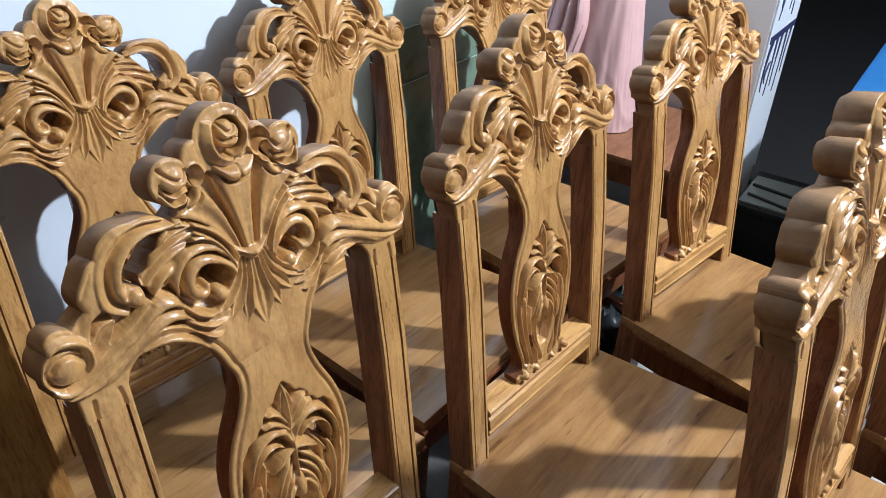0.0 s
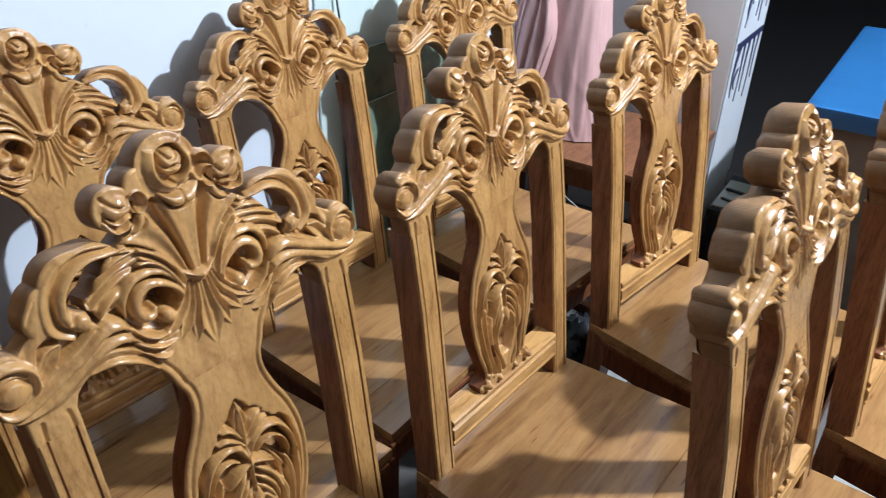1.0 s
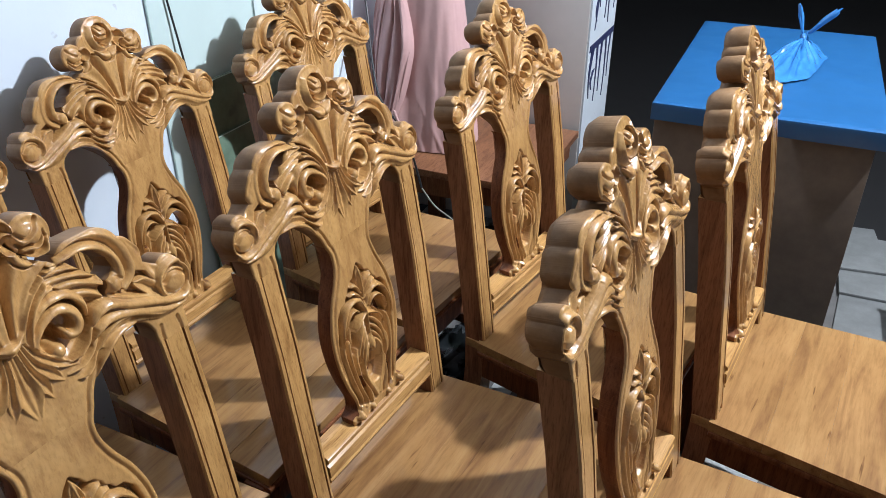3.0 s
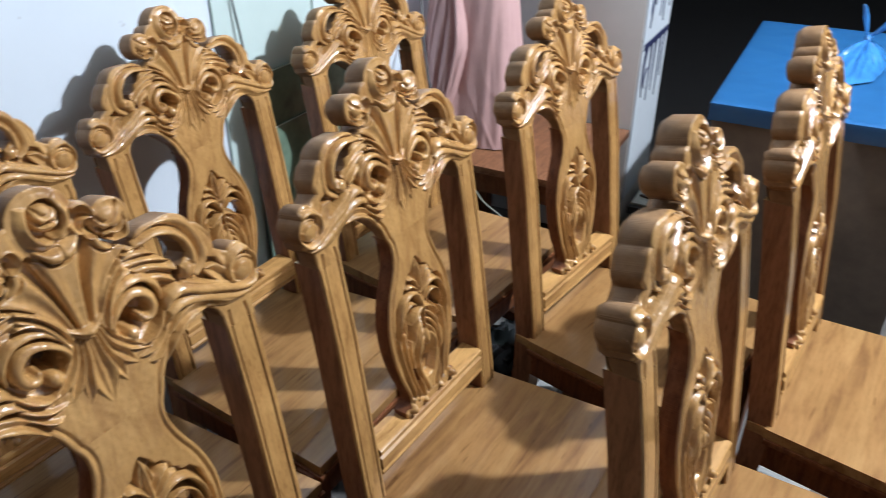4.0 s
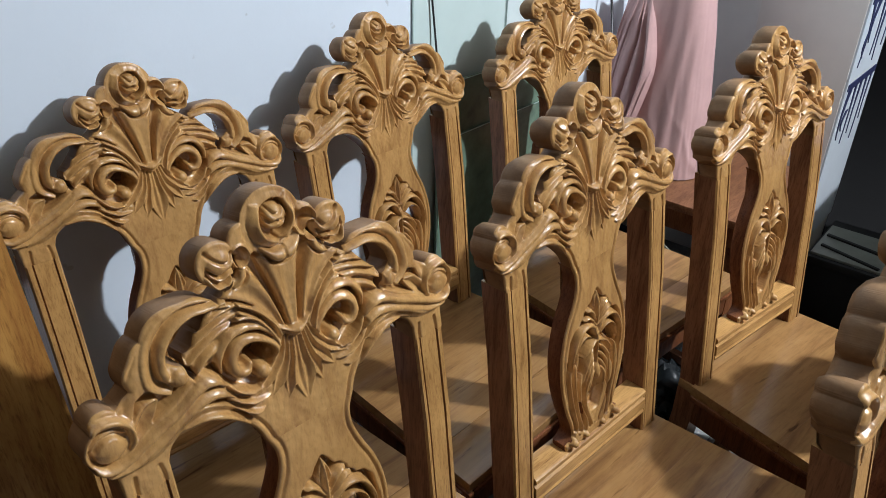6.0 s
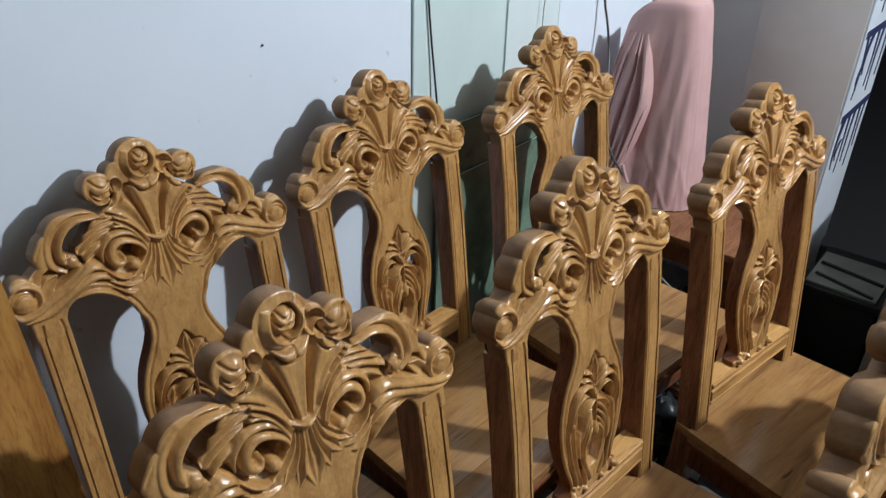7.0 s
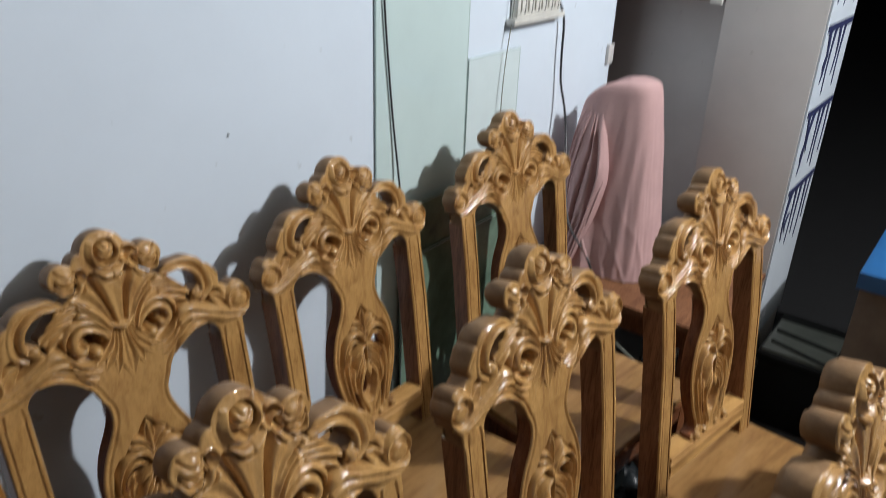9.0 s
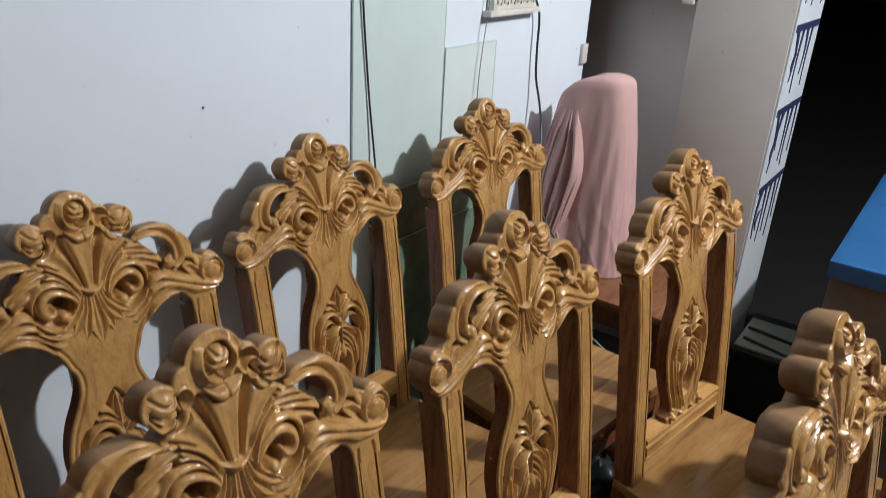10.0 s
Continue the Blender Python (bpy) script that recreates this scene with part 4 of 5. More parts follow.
def build_chair():
    chair = thing("dining_chair", "golden varnished wooden dining chair with a carved rose crest", "chair", "carved dining chairs")
    crest = new("crest_rail", carve_crest())
    crest.parent = chair
    crest["label"] = "carved crest of roses, scrolls and leaves"
    splat = new("splat", carve_splat())
    splat.parent = chair
    splat["label"] = "vase-shaped splat with a carved leaf"
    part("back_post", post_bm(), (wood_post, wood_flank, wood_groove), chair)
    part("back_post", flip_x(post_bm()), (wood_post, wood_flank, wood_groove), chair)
    part("cross_rail", rail_bm(), wood_rail, chair, "moulded rail under the splat")
    # seat of boards that run from side to side
    seat = part("seat", prism([(-seat_half(-0.03) + 0.006, -0.03), (-seat_half(SEAT_FRONT) + 0.008, SEAT_FRONT + 0.008), (seat_half(SEAT_FRONT) - 0.008, SEAT_FRONT + 0.008), (seat_half(-0.03) - 0.006, -0.03)],
                              SEAT_Z - 0.024, SEAT_Z - 0.004, 0.003), wood_seat, chair)
    cuts = [-0.022, -0.064, -0.160, -0.256, -0.350, SEAT_FRONT]
    for k, (ya, yb) in enumerate(zip(cuts, cuts[1:])):
        ha, hb = (0.150, 0.150) if k == 0 else (seat_half(ya), seat_half(yb))
        part("seat_board", prism([(-ha, ya - 0.0001), (-hb, yb + 0.0001), (hb, yb + 0.0001), (ha, ya - 0.0001)], SEAT_Z - 0.020, SEAT_Z, 0.0 if k < 4 else 0.002), wood_seat, seat)
    # a rounded moulding under the seat's edge, on the sides and the front
    for s in (1, -1):
        xa, xb = seat_half(-0.066), seat_half(SEAT_FRONT)
        bm = prism([(s * (xa - 0.010), -0.066), (s * (xa + 0.004), -0.066), (s * (xb + 0.004), SEAT_FRONT - 0.004), (s * (xb - 0.010), SEAT_FRONT - 0.004)], SEAT_Z - 0.0325, SEAT_Z - 0.0205, 0.004)
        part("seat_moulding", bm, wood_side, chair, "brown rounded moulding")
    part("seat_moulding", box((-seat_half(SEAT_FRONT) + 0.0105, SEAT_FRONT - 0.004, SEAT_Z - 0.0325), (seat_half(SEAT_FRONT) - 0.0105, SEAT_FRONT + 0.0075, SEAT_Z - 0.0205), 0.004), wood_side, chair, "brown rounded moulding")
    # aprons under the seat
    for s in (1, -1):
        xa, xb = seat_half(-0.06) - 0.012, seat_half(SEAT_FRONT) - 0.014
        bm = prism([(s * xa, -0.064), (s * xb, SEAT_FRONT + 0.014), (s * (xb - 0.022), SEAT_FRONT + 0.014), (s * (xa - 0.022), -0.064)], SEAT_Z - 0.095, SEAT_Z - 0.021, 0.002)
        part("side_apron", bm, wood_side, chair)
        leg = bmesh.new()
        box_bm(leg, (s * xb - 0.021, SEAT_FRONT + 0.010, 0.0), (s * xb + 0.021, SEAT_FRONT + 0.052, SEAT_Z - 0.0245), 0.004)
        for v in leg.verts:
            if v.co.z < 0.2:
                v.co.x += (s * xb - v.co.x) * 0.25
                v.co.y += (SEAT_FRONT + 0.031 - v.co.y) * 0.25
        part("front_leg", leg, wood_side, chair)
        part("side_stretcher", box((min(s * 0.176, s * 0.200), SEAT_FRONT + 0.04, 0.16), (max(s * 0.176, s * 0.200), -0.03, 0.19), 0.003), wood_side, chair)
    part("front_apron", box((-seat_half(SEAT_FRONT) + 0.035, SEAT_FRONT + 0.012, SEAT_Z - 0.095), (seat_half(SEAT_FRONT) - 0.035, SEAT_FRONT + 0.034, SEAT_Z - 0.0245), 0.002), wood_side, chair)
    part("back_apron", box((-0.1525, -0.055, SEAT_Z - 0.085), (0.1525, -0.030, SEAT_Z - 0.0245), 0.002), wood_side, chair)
    return chair


CHAIRS = {
    "A": (-0.1806, 0.6337, 51.0), "B": (-0.4933, 0.9928, 50.4), "C": (-0.2155, 1.3822, 53.2), "D": (0.1213, 1.7849, 48.5),
    "E": (0.1442, 1.0223, 50.7), "F": (0.5110, 1.4275, 46.2), "G": (0.4963, 0.7523, 48.0), "H": (0.8680, 1.1295, 48.5),
}
BESIDE = {"A": "in the middle row", "B": "beside the door leaf", "C": "near the wall", "D": "before green glass",
          "E": "amid the other chairs", "F": "near the pillar", "G": "in the open row", "H": "before a table"}
first_chair = build_chair()
for key, (cx, cy, turn) in CHAIRS.items():
    spot = pose(cx, cy, 0, 0, 0, turn)
    if key == "A":
        first_chair.matrix_basis = spot
        made = first_chair
    else:
        made = copy_thing(first_chair, spot)
    made["label"] = "golden carved dining chair with a rose crest, " + BESIDE[key]


# ---- the setting ----
def room_box(name, lo, hi, mat, label, category, bevel=0.0):
    return structure(name, box(lo, hi, bevel), mat, label, category, ROOM)


room_box("floor", (-3.0, -4.0, -0.10), (2.90, 1.10, 0.0), concrete, "dusty grey concrete shop floor", "floor")
room_box("ground", (2.90, -14.0, -0.12), (26.0, 14.0, -0.02), night_ground, "ground outside the open shop, coloured as dark as the night", "ground")
room_box("wall_north", (-3.0, 1.10, 0.0), (2.44, 1.24, 3.0), wall_paint, "bluish white painted wall behind the chairs", "wall")
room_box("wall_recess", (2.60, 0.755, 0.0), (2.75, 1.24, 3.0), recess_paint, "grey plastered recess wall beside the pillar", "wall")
# two walls out of view, added to close the room and bounce light
room_box("wall_west", (-3.12, -4.0, 0.0), (-3.0, 1.24, 3.0), far_paint, "unseen grey side wall added for bounced light", "wall")
room_box("wall_south", (-3.0, -4.12, 0.0), (2.9, -4.0, 3.0), far_paint, "unseen grey wall added for bounced light", "wall")
# ceiling out of view, added to send light back down
room_box("ceiling", (-3.12, -4.12, 3.0), (2.9, 1.24, 3.12), ceiling_paint, "unseen grey ceiling added for bounced light", "ceiling")
room_box("pillar", (2.45, 0.465, 0.0), (2.80, 0.755, 3.0), grey_paint, "grey-beige painted pillar with a lettered white side", "pillar", 0.004)


def put(ob, s_, n_, z_=0.0, turn=0.0):
    """Stand a thing in the room's own axes."""
    ob.matrix_basis = Matrix.Translation(at(s_, n_, z_)) @ Matrix.Rotation(radians(WALL_TURN + turn), 4, "Z")
    return ob


def lump_bm(size, seed, rough=0.35, levels=4):
    """A crumpled rounded lump that rests on z = 0."""
    bm = bmesh.new()
    bmesh.ops.create_icosphere(bm, subdivisions=levels, radius=1.0)
    for v in bm.verts:
        p = v.co.copy()
        f = 1 + rough * noise.noise(p * 1.7 + Vector((seed, 0, 0))) + rough * 0.6 * abs(noise.noise(p * 4.3 + Vector((0, seed, 0)))) + rough * 0.25 * abs(noise.noise(p * 11 + Vector((0, 0, seed))))
        v.co = Vector((p.x * size[0], p.y * size[1], max(p.z, -0.55) * size[2])) * f
    low = min(v.co.z for v in bm.verts)
    for v in bm.verts:
        v.co.z -= low
    return bm


# the pillar's white sign face with painted strokes
sign = structure("sign_face", box((2.453, 0.459, 0.22), (2.798, 0.4645, 3.0)), sign_paint, "white painted sign face with dark blue strokes", "sign", ROOM)
def painted_stroke(o, z_top, length, top, low, bend):
    """One brush stroke on the sign: wide above, pointed below, a little bent."""
    n = 9
    edge = []
    for k in range(n + 1):
        t = k / n
        mid = o + bend * math.sin(t * math.pi * 0.9)
        w = top + (low - top) * t ** 0.7
        edge.append((2.465 + mid, w / 2, z_top - length * t))
    bm = bmesh.new()
    rings = []
    for x, w, z in edge:
        rings.append([bm.verts.new((x - w, 0.4592, z)), bm.verts.new((x - w, 0.4566, z)), bm.verts.new((x + w, 0.4566, z)), bm.verts.new((x + w, 0.4592, z))])
    for a, b in zip(rings, rings[1:]):
        for k in range(4):
            bm.faces.new((a[k], a[(k + 1) % 4], b[(k + 1) % 4], b[k]))
    bm.faces.new(rings[0][::-1]), bm.faces.new(rings[-1])
    bmesh.ops.recalc_face_normals(bm, faces=bm.faces[:])
    return bm


STROKES = ((0.735, ((0.045, 0.160, 0.040, -0.022), (0.105, 0.190, 0.022, 0.008), (0.165, 0.170, 0.024, -0.006), (0.225, 0.205, 0.020, 0.010), (0.285, 0.150, 0.018, -0.010))),
           (0.985, ((0.035, 0.185, 0.024, 0.022), (0.095, 0.120, 0.034, -0.024), (0.160, 0.170, 0.022, 0.010), (0.220, 0.195, 0.026, -0.014), (0.280, 0.160, 0.018, 0.008))),
           (1.235, ((0.040, 0.150, 0.036, 0.024), (0.110, 0.190, 0.024, -0.010), (0.170, 0.140, 0.030, 0.020), (0.235, 0.180, 0.022, -0.008))),
           (1.485, ((0.045, 0.170, 0.032, -0.020), (0.120, 0.180, 0.024, 0.012), (0.190, 0.150, 0.028, -0.016), (0.260, 0.180, 0.022, 0.010))))
for z_top, brush in STROKES:
    part("painted_bar", box((2.468, 0.4563, z_top), (2.785, 0.4592, z_top + 0.021)), letter_paint, sign)
    for o, ln, w, bend in brush:
        part("painted_bar", painted_stroke(o, z_top - 0.0005, ln, w, 0.004, bend), letter_paint, sign)
    o, ln, w, bend = brush[0]
    part("painted_bar", painted_stroke(o + 0.032, z_top - ln * 0.45, ln * 0.42, 0.030, 0.005, -0.026), letter_paint, sign)

# wooden door leaf that leans on the wall beside the row of chairs
leaf = thing("door_leaf", "amber varnished wooden door leaf leaning against the white wall", "door leaf")
put(leaf, 0.287, 0.586, 0.006)
leaf.matrix_basis = leaf.matrix_basis @ Matrix.Rotation(-math.atan(0.23), 4, "X")
part("panel", box((-0.70, 0.0, 0.0), (0.0, 0.024, 2.18), 0.003), wood_leaf, leaf)

# glass sheets that lean on the wall
def leaning_sheet(name, label, s0, s1, height, lean_out, thick, mat, n_foot):
    ob = thing(name, label, "glass sheet", "glass sheets on the wall")
    put(ob, s0, n_foot)
    bm = box((0, 0, 0), (s1 - s0, thick, height), 0.0008, 1)
    for v in bm.verts:
        v.co.y += lean_out * v.co.z / height
    part("pane", bm, mat, ob)
    # ground edges, greener than the face
    w = s1 - s0
    for lo, hi in (((0.0008, -0.0006, height - 0.0022), (w - 0.0008, 0.0006, height - 0.0002)), ((0.0004, -0.0006, 0.01), (0.0024, 0.0006, height - 0.0025)), ((w - 0.0024, -0.0006, 0.01), (w - 0.0004, 0.0006, height - 0.0025))):
        bm = box(lo, hi)
        for v in bm.verts:
            v.co.y += lean_out * v.co.z / height
        part("edge", bm, glass_edge, ob, "dull green ground edge")
    return ob


leaning_sheet("glass_sheet", "tall pale green glass sheet leaning on the wall", 1.263, 1.605, 1.95, 0.0, 0.004, pale_glass_mat, 1.0945)
leaning_sheet("glass_sheet", "dusty clear glass sheet leaning on the wall", 1.608, 1.850, 1.187, 0.003, 0.005, clear_glass_mat, 1.090)
leaning_sheet("glass_sheet", "bottle green glass sheet stacked before taller panes", 1.335, 1.780, 0.868, 0.006, 0.006, dark_glass_mat, 1.072)
leaning_sheet("glass_sheet", "short bottle green glass sheet at the front of the stack", 1.375, 1.800, 0.735, 0.006, 0.006, dark_glass_mat, 1.064)

# switchboard and wires on the wall
board = thing("switchboard", "yellowed white switchboard with dark sockets on the wall", "switchboard")
put(board, 1.795, 1.0985, 0.040)
part("plate", box((0, -0.022, 1.228), (0.225, 0.0, 1.36), 0.004), white_plastic, board)
part("ledge", box((-0.02, -0.028, 1.212), (0.245, 0.0, 1.2275), 0.002), white_plastic, board)
for k in range(6):
    part("switch", box((0.014 + 0.035 * k, -0.027, 1.245), (0.030 + 0.035 * k, -0.0222, 1.292 + 0.006 * (k % 2)), 0.001, 1), white_plastic, board, "grey-white rocker switch")
    part("slot", box((0.033 + 0.035 * k, -0.0240, 1.240), (0.038 + 0.035 * k, -0.0222, 1.300), 0.0, 1), black_rubber, board, "dark gap")


def wire(name, label, pts, radius, mat=None):
    ob = part(name, tube([at(*p) for p in smooth_path(pts, 40)], radius), mat or black_rubber)
    return tagged(ob, label, "cable")


wire("cable", "thin black cable hanging down the wall", [(1.262, 1.0890, 1.62), (1.284, 1.0890, 1.367), (1.295, 1.0890, 1.251), (1.315, 1.0885, 1.086), (1.330, 1.0800, 0.930), (1.345, 1.050, 0.60)], 0.0024)
wire("cable", "black cable hanging from the switchboard", [(1.975, 1.080, 1.40), (2.000, 1.080, 1.32), (2.055, 1.080, 1.245), (2.062, 1.080, 1.150), (2.070, 1.078, 1.060), (2.075, 1.060, 0.985), (2.060, 1.035, 0.900), (1.985, 0.985, 0.800), (1.905, 0.920, 0.700), (1.880, 0.850, 0.640), (1.875, 0.815, 0.59), (1.872, 0.785, 0.50), (1.870, 0.772, 0.455)], 0.0034)
wire("cable", "thin grey wire hanging from the switchboard", [(1.800, 1.082, 1.40), (1.787, 1.082, 1.336), (1.776, 1.082, 1.252), (1.757, 1.080, 1.152), (1.747, 1.078, 1.048), (1.742, 1.072, 0.90)], 0.0014, grey_slab)

nail = tagged(part("nail", tube([at(0.871, 1.0999, 1.150), at(0.871, 1.0975, 1.150)], 0.0022, 8), black_rubber), "small dark nail head in the white wall", "nail")
# broken notch in the wall's end: a block in recess grey stands for it
notch = tagged(part("hinge_plate", box((2.402, 1.088, 1.062), (2.4395, 1.0995, 1.126), 0.002), recess_paint), "small broken notch at the wall's end, built as a grey block", "metal plate")
notch.matrix_basis = ROOM

# shelf across the top of the recess, on two cream brackets
shelf = thing("wall_shelf", "dark brown wooden shelf on cream brackets across the recess", "shelf")
put(shelf, 2.455, 0.760)
part("board", box((0.0, 0.0, 1.292), (0.143, 0.338, 1.420), 0.003), wood_table, shelf)
for y0 in (0.002, 0.300):
    part("bracket", box((-0.014, y0, 1.284), (-0.0005, y0 + 0.036, 1.405), 0.002), white_plastic, shelf, "cream painted bracket")

# low brown table with a cloth-covered thing on it
table = thing("low_table", "low brown wooden table with a dark open underside", "table")
put(table, 1.93, 0.46)
part("tabletop", box((0, 0, 0.462), (0.50, 0.56, 0.485), 0.003), wood_table, table)
for x0, x1, y0, y1 in ((0.02, 0.48, 0.02, 0.04), (0.02, 0.48, 0.52, 0.54), (0.02, 0.04, 0.041, 0.519), (0.46, 0.48, 0.041, 0.519)):
    part("apron", box((x0, y0, 0.395), (x1, y1, 0.4615), 0.002), wood_side, table)
for x0 in (0.045, 0.405):
    for y0 in (0.045, 0.465):
        part("leg", box((x0, y0, 0.0), (x0 + 0.05, y0 + 0.05, 0.4615), 0.003), wood_side, table)


def drape_bm():
    """Cloth that hangs over an upright thing: folds deepen to the hem."""
    bm = bmesh.new()
    rings, cols = 60, 240
    grid = []
    for i in range(rings + 1):
        t = i / rings
        z = 0.603 * (1 - max(0, (t - 0.16) / 0.84)) if t > 0.16 else 0.603
        ring = []
        for k in range(cols):
            a = 2 * math.pi * k / cols
            ca, sa = math.cos(a), math.sin(a)
            near = 0.5 + 0.5 * sa                     # 1 on the wall side
            shrink = min(1.0, (t / 0.16)) ** 0.6
            down = max(0.0, (t - 0.16) / 0.84)
            hx = 0.072 + 0.046 * down                 # along the wall
            hy = 0.128 + 0.012 * down if sa > 0 else 0.094 + 0.072 * down ** 0.8
            e = 2.0 / 3.2
            x, y = hx * math.copysign(abs(ca) ** e, ca), hy * math.copysign(abs(sa) ** e, sa)
            # gathered folds on the wall side, which overlaps the smooth side in one long crease
            deg_ = math.degrees(a) + 4 * math.sin(down * 3) - 9
            gather = min(1, max(0, (deg_ - 70) / 25)) * min(1, max(0, (172 - deg_) / 3))
            lift = 0.10 * gather * min(1, down * 6)
            # slanting tucks that deepen to the hem, and faint upright creases
            tuck = math.sin(y * 95 - z * 42 + 2.2 * noise.noise(Vector((y * 10, z * 6, 3))))
            lift += 0.028 * max(0.0, tuck) ** 8 * max(0.0, down - 0.5) * 2.0 * (ca < 0)
            lift += 0.014 * math.sin(y * 150 + 5 * noise.noise(Vector((y * 9, z * 2.5, 6)))) * min(1, down * 4) + 0.030 * abs(noise.noise(Vector((y * 26, z * 5, 9)))) * min(1, down * 3)
            lift += 0.020 * noise.noise(Vector((ca * 2.2, sa * 2.2, z * 3.0 + 4))) + 0.030 * down * noise.noise(Vector((ca * 7, sa * 7, z * 7)))
            f = 1 + lift * (1 if t > 0.16 else shrink)
            top = 0.075 * (near - 0.35) ** 2 * 2.4 if near > 0.35 else 0.0
            zz = z - top * (1 - 0.8 * down) - 0.030 * (1 - math.sqrt(max(0, 1 - shrink ** 6))) * (t <= 0.16) - (0.030 if t > 0.16 else 0) * (1 - down)
            ring.append(bm.verts.new((x * shrink * f, y * shrink * f, max(zz + 0.006 * noise.noise(Vector((x * 20, y * 20, 1))) * down, 0.003))))
        grid.append(ring)
    for r0, r1 in zip(grid, grid[1:]):
        for k in range(cols):
            bm.faces.new((r0[k], r0[(k + 1) % cols], r1[(k + 1) % cols], r1[k]))
    bmesh.ops.remove_doubles(bm, verts=bm.verts[:], dist=0.0004)
    bmesh.ops.recalc_face_normals(bm, faces=bm.faces[:])
    return bm


def gather_bm():
    """The cloth's gathered side: a pleated length that springs from under a seam and swings back at the hem."""
    bm = bmesh.new()
    rows_, cols = 70, 110
    grid = []
    for i in range(rows_ + 1):
        t = i / rows_
        z = 0.495 * (1 - t) + 0.004
        hx, hy = 0.072 + 0.046 * (1 - z / 0.603), 0.140
        left = 0.100 + 0.068 * min(1, t * 2.2) ** 0.8
        right = 0.030 - 0.046 * math.sin(min(1, t / 0.40) * math.pi / 2) + 0.080 * max(0, (t - 0.40) / 0.60) ** 1.3
        line = []
        for k in range(cols + 1):
            u = k / cols
            v = u + 0.13 * noise.noise(Vector((u * 4.6, t * 1.3, 2))) + 0.02 * noise.noise(Vector((u * 11, t * 5, 8)))
            n_ = left + (right - left) * u
            q = min(0.995, abs(n_) / hy) ** 1.6
            body = hx * math.sqrt(1 - q * q) ** 0.625
            fold = (0.62 + 0.55 * noise.noise(Vector((u * 5.0, t * 0.7, 5)))) * abs(math.sin(v * 15.0 + 0.7 * math.sin(t * 3.2))) ** 0.45 + 0.22 * math.sin(v * 37 + 2.0 * t) + 0.2
            out = (0.006 + 0.0230 * fold * min(1, 0.35 + 1.6 * t)) * min(1, 0.25 + t * 7)
            # a full roll along the free edge, tucked under
            out += 0.016 * math.exp(-((u - 0.90) / 0.06) ** 2) * min(1, max(0, t - 0.10) * 5)
            edge = min(1, (1 - u) / 0.05, u / 0.04)
            line.append(bm.verts.new((-max(body, 0.30 * hx) - out * edge + 0.022 * (1 - edge), n_, z)))
        grid.append(line)
    for r0, r1 in zip(grid, grid[1:]):
        for k in range(cols):
            bm.faces.new((r0[k], r0[k + 1], r1[k + 1], r1[k]))
    bmesh.ops.recalc_face_normals(bm, faces=bm.faces[:])
    return bm


cloth = tagged(part("draped_cloth", drape_bm(), pink_cloth), "pink cotton cloth draped over an upright thing on the table", "cloth")
put(cloth, 2.165, 0.900, 0.4855)
part("gathered_fold", gather_bm(), pink_cloth, cloth)
wire("cord", "frayed grey cord hanging beside the table", [(1.870, 0.771, 0.453), (1.870, 0.730, 0.405), (1.868, 0.672, 0.372), (1.862, 0.610, 0.330), (1.860, 0.575, 0.20), (1.860, 0.565, 0.003)], 0.0026, grey_slab)
wire("tape", "twist of dull pink tape round the black cable", [(1.8755, 0.858, 0.675), (1.875, 0.848, 0.650), (1.875, 0.836, 0.627)], 0.0045, pink_cloth)

# table box under blue plastic
desk = thing("box_table", "grey-brown board box table under blue plastic", "table")
put(desk, 1.962, -0.350)
part("front_board", box((0.0, 0.0, 0.0), (0.018, 0.505, 0.742), 0.002), box_board, desk)
part("side_board", box((0.0185, 0.0, 0.0), (0.92, 0.018, 0.742), 0.002), box_board, desk)
part("side_board", box((0.0185, 0.487, 0.0), (0.92, 0.505, 0.742), 0.002), box_board, desk)
part("back_board", box((0.902, 0.0185, 0.0), (0.92, 0.4865, 0.742), 0.002), box_board, desk)
part("tabletop", box((-0.008, -0.008, 0.7425), (0.928, 0.513, 0.768), 0.002), box_board, desk)
for y, z in ((0.30, 0.42), (0.20, 0.33)):
    part("nail_hole", box((-0.0016, y, z), (0.0005, y + 0.008, z + 0.006), 0.0006, 1), black_rubber, desk, "dark nail hole")


def cover_sheet_bm():
    """Plastic film pulled over the top, with soft creases."""
    bm = bmesh.new()
    nx, ny = 96, 64
    lx, ly = 0.950, 0.532
    grid = []
    for i in range(nx + 1):
        row = []
        for j in range(ny + 1):
            x, y = lx * i / nx, ly * j / ny
            d = min(x, y, lx - x, ly - y)
            z = 0.0012 * noise.noise(Vector((x * 9, y * 9, 0))) + 0.0020 * abs(noise.noise(Vector((x * 5 + y * 14, y * 4 - x * 9, 3.0))))
            z = z * min(1, d / 0.02) - 0.003 * max(0, 1 - d / 0.006) ** 2
            row.append(bm.verts.new((x - 0.020, y - 0.019, 0.7795 + z)))
        grid.append(row)
    for i in range(nx):
        for j in range(ny):
            bm.faces.new((grid[i][j], grid[i + 1][j], grid[i + 1][j + 1], grid[i][j + 1]))
    bmesh.ops.recalc_face_normals(bm, faces=bm.faces[:])
    return bm


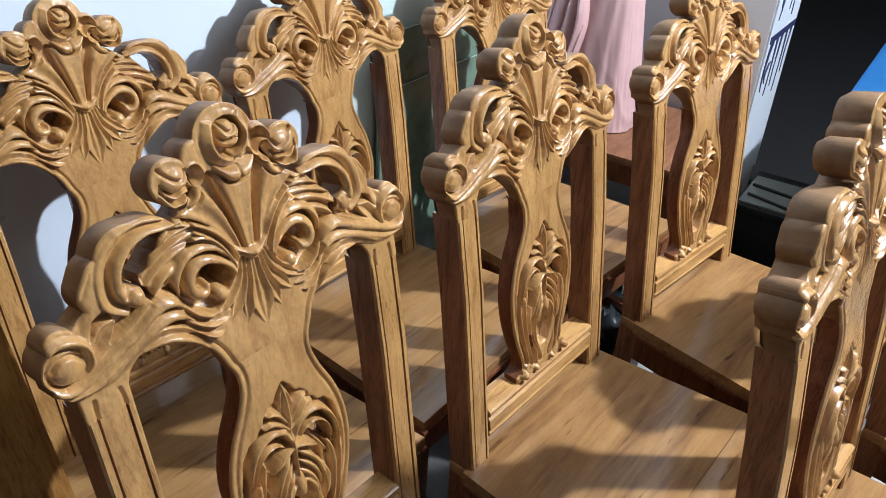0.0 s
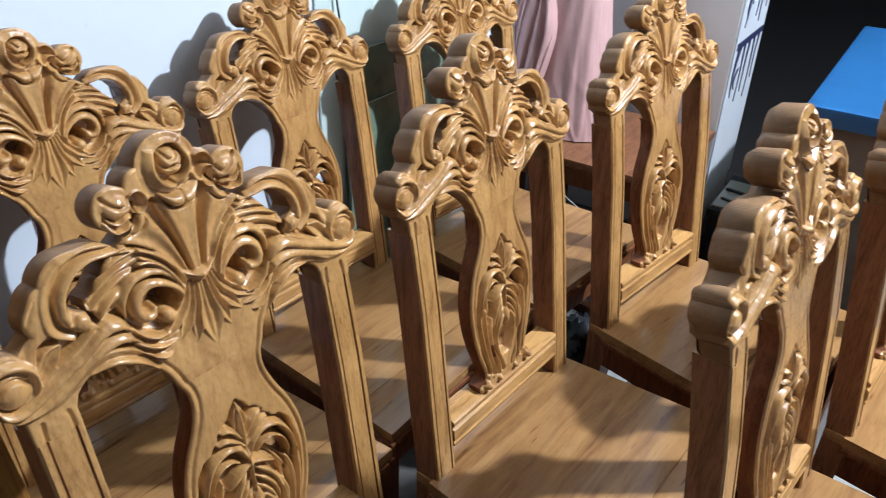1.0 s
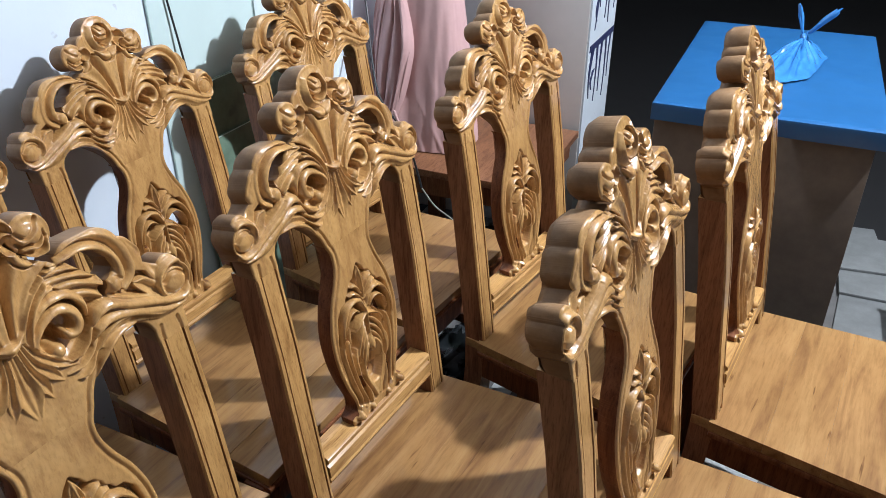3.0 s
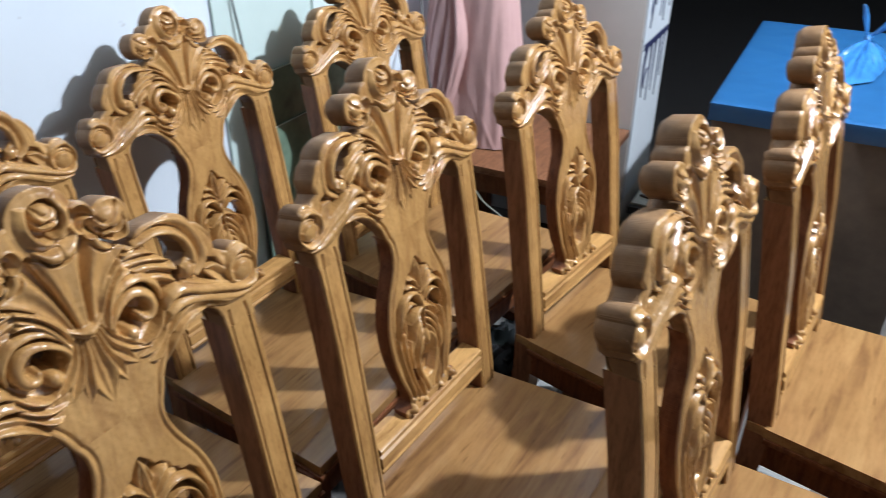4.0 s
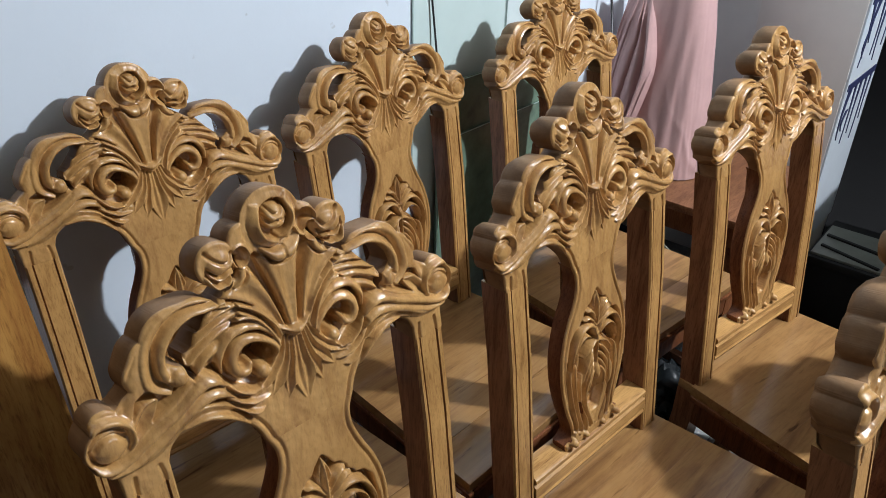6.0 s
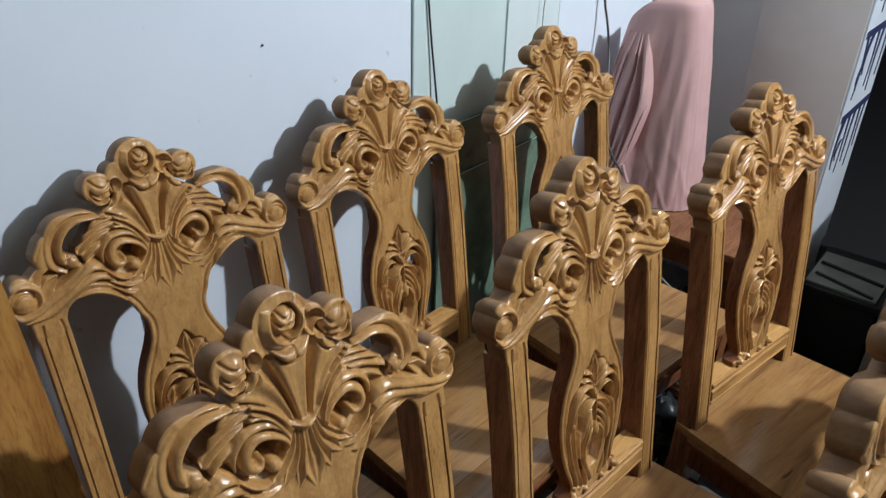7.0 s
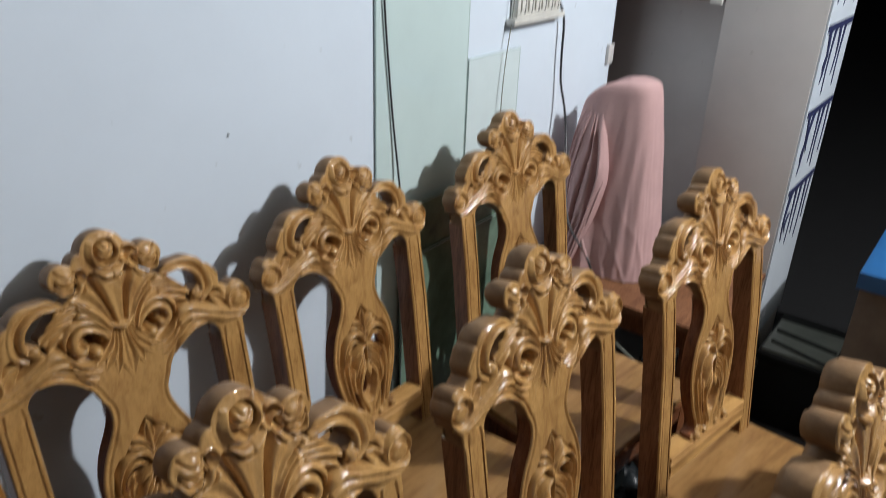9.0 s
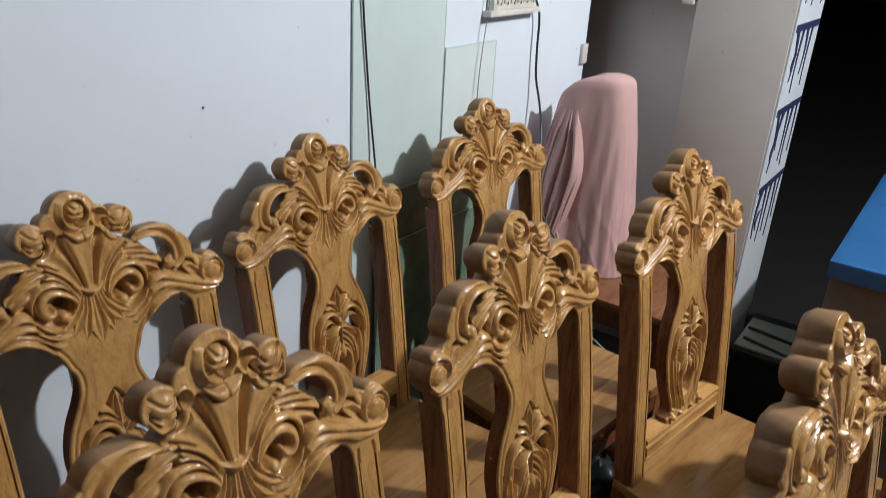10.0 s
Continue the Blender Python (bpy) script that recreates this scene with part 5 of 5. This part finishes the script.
def cover_skirt_bm(a, b):
    """One turned-down edge of the film, from corner a to corner b."""
    bm = bmesh.new()
    n = 60
    ups, lows = [], []
    for k in range(n + 1):
        x, y = a[0] + (b[0] - a[0]) * k / n, a[1] + (b[1] - a[1]) * k / n
        w = 0.003 * noise.noise(Vector((x * 9, y * 9, 2)))
        nx, ny = (b[1] - a[1]), -(b[0] - a[0])
        l = math.hypot(nx, ny)
        ups.append([bm.verts.new((x, y, 0.7765)), bm.verts.new((x + 0.0012 * nx / l, y + 0.0012 * ny / l, 0.770))])
        lows.append(bm.verts.new((x + w * nx / l, y + w * ny / l, 0.734 + 0.003 * noise.noise(Vector((x * 7, y * 7, 8))))))
    for k in range(n):
        bm.faces.new((ups[k][0], ups[k][1], ups[k + 1][1], ups[k + 1][0]))
        bm.faces.new((ups[k][1], lows[k], lows[k + 1], ups[k + 1][1]))
    bmesh.ops.recalc_face_normals(bm, faces=bm.faces[:])
    return bm


cover = thing("plastic_cover", "glossy blue plastic cover on the box table", "plastic cover")
put(cover, 1.962, -0.350)
part("top_sheet", cover_sheet_bm(), blue_sheet, cover)
corners = [(-0.020, -0.019), (0.930, -0.019), (0.930, 0.513), (-0.020, 0.513)]
for k in range(4):
    part("skirt", cover_skirt_bm(corners[k], corners[(k + 1) % 4]), blue_sheet, cover)
bag = thing("plastic_bag", "knotted blue plastic bag lying on the blue table", "plastic bag")
put(bag, 2.36, -0.125, 0.7835, -12)
def sack_bm():
    """Thin film drawn up to a knot: creases run from the knot to a loose, uneven hem."""
    bm = bmesh.new()
    rings, cols = 30, 96
    grid = []
    for i in range(rings + 1):
        t = i / rings
        row = []
        for k in range(cols):
            a = 2 * math.pi * k / cols
            reach = 1 + 0.22 * noise.noise(Vector((math.cos(a) * 1.6, math.sin(a) * 1.6, 4))) + 0.06 * noise.noise(Vector((math.cos(a) * 6, math.sin(a) * 6, 1)))
            x = 0.135 + (-0.085 * t + 0.215 * math.cos(a) * t) * reach
            y = (0.080 * math.sin(a) * t) * reach
            crease = abs(math.sin(a * 6.5 + 1.6 * noise.noise(Vector((math.cos(a) * 2, math.sin(a) * 2, t * 3)))))
            z = 0.058 * (1 - t) ** 1.25 + 0.020 * crease * t * (1 - t) * 2.2 + 0.010 * abs(noise.noise(Vector((x * 22, y * 22, 2)))) * (1 - t ** 4) + 0.0015
            row.append(bm.verts.new((x, y, z)))
        grid.append(row)
    for r0, r1 in zip(grid, grid[1:]):
        for k in range(cols):
            bm.faces.new((r0[k], r0[(k + 1) % cols], r1[(k + 1) % cols], r1[k]))
    bmesh.ops.remove_doubles(bm, verts=bm.verts[:], dist=0.0003)
    bmesh.ops.recalc_face_normals(bm, faces=bm.faces[:])
    return bm


part("sack", sack_bm(), blue_film, bag)
part("knot", lump_bm((0.012, 0.010, 0.012), 5.0, 0.4, 3), blue_film, bag).location = (0.135, 0.0, 0.052)
for name_, dy, tall, wide in (("ear", 0.30, 0.046, 0.008), ("ear", -0.85, 0.046, 0.014)):
    bm = lump_bm((0.006, wide, tall), 7.7 + dy, 0.3, 3)
    for v in bm.verts:
        flare = 0.45 + 9.0 * v.co.z
        v.co.y = v.co.y * flare + dy * v.co.z
    part(name_, bm, blue_film, bag).location = (0.135, 0.006 if dy > 0 else -0.008, 0.070)

# dark clutter between pillar and box table
crate = thing("black_crate", "black painted crate standing in the dark passage", "crate")
put(crate, 2.335, 0.190)
part("body", box((0, 0, 0), (0.30, 0.215, 0.235), 0.004), black_stuff, crate)
part("rim", box((-0.008, -0.008, 0.2355), (0.308, 0.223, 0.262), 0.003), black_stuff, crate)
slab = tagged(part("glass_offcut", box((0, 0, 0), (0.232, 0.205, 0.008), 0.001), grey_slab), "grey-green glass offcut lying on the crate", "glass sheet")
put(slab, 2.345, 0.200, 0.2625)
strip = tagged(part("wood_strip", box((0, 0, 0), (0.012, 0.195, 0.007), 0.001), black_stuff), "dark wooden strip lying on the glass offcut", "strip")
put(strip, 2.447, 0.205, 0.2708, -10)
strip2 = tagged(part("wood_strip", box((0, 0, 0), (0.011, 0.185, 0.006), 0.001), black_stuff), "dark wooden strip lying on the glass offcut", "strip")
put(strip2, 2.350, 0.215, 0.2708, -16)
bundle = tagged(part("black_bag", lump_bm((0.16, 0.12, 0.06), 12.0, 0.4), black_plastic), "crumpled black plastic bag on the floor behind the crate", "bag")
put(bundle, 2.85, 0.22)
for k, (s_, n_, sz, seed) in enumerate(((1.66, 0.52, (0.12, 0.09, 0.09), 21.0), (1.50, 0.58, (0.10, 0.08, 0.07), 33.0), (1.16, 0.50, (0.10, 0.08, 0.07), 41.0), (2.12, 0.62, (0.11, 0.10, 0.12), 47.0))):
    b_ = tagged(part("black_bag", lump_bm(sz, seed, 0.45), black_plastic), "crumpled black plastic bag on the floor under the seats", "bag")
    put(b_, s_, n_, 0.0, 40 * k)


def scrap_bm(lx, ly, seed):
    """A torn, bent piece of paper."""
    bm = bmesh.new()
    n = 10
    g = []
    for i in range(n + 1):
        row = []
        for j in range(n + 1):
            x, y = lx * (i / n - 0.5), ly * (j / n - 0.5)
            jag = 0.006 * noise.noise(Vector((x * 40, y * 40, seed)))
            row.append(bm.verts.new((x + (jag if j in (0, n) else 0), y + (jag if i in (0, n) else 0), 0.004 + 0.012 * abs(noise.noise(Vector((x * 14, y * 14, seed)))))))
        g.append(row)
    for i in range(n):
        for j in range(n):
            bm.faces.new((g[i][j], g[i + 1][j], g[i + 1][j + 1], g[i][j + 1]))
    bmesh.ops.solidify(bm, geom=bm.faces[:], thickness=0.0012)
    return bm


for k, (s_, n_, lx, ly) in enumerate(((1.655, 0.415, 0.13, 0.06), (1.60, 0.505, 0.09, 0.06), (1.60, -0.19, 0.16, 0.08), (1.70, -0.26, 0.10, 0.07), (1.10, 0.42, 0.08, 0.05), (1.78, 0.36, 0.07, 0.05))):
    sc = tagged(part("paper_scrap", scrap_bm(lx, ly, 3.0 * k), paper_mat), "torn pale paper scrap lying on the floor", "paper", "paper scraps on the floor")
    put(sc, s_, n_, 0.0, 35 * k)
for k, (s_, n_, z_, lx, ly) in enumerate(((2.28, -0.62, 0.0, 0.42, 0.20), (2.55, -0.66, 0.0105, 0.45, 0.22), (2.72, -0.60, 0.021, 0.34, 0.16))):
    sl = tagged(part("stone_slab", box((0, 0, 0), (lx, ly, 0.010), 0.0015), pale_slab), "pale grey slab lying on the floor beside the box table", "slab", "pale slabs on the floor")
    put(sl, s_, n_, z_, 6 * k - 5)
rack = thing("metal_rack", "black metal rack standing beside the box table", "rack")
put(rack, 2.12, -0.80)
for x, y in ((0, 0), (0.32, 0), (0, 0.16), (0.32, 0.16)):
    part("post", box((x, y, 0.0), (x + 0.018, y + 0.018, 0.34), 0.002), black_stuff, rack)
for x0, x1, y0, y1 in ((0.0185, 0.3195, 0.002, 0.016), (0.0185, 0.3195, 0.162, 0.176)):
    part("bar", box((x0, y0, 0.30), (x1, y1, 0.318), 0.002), black_stuff, rack)
for x in (0.002, 0.322):
    part("bar", box((x, 0.0185, 0.30), (x + 0.014, 0.1595, 0.318), 0.002), black_stuff, rack)
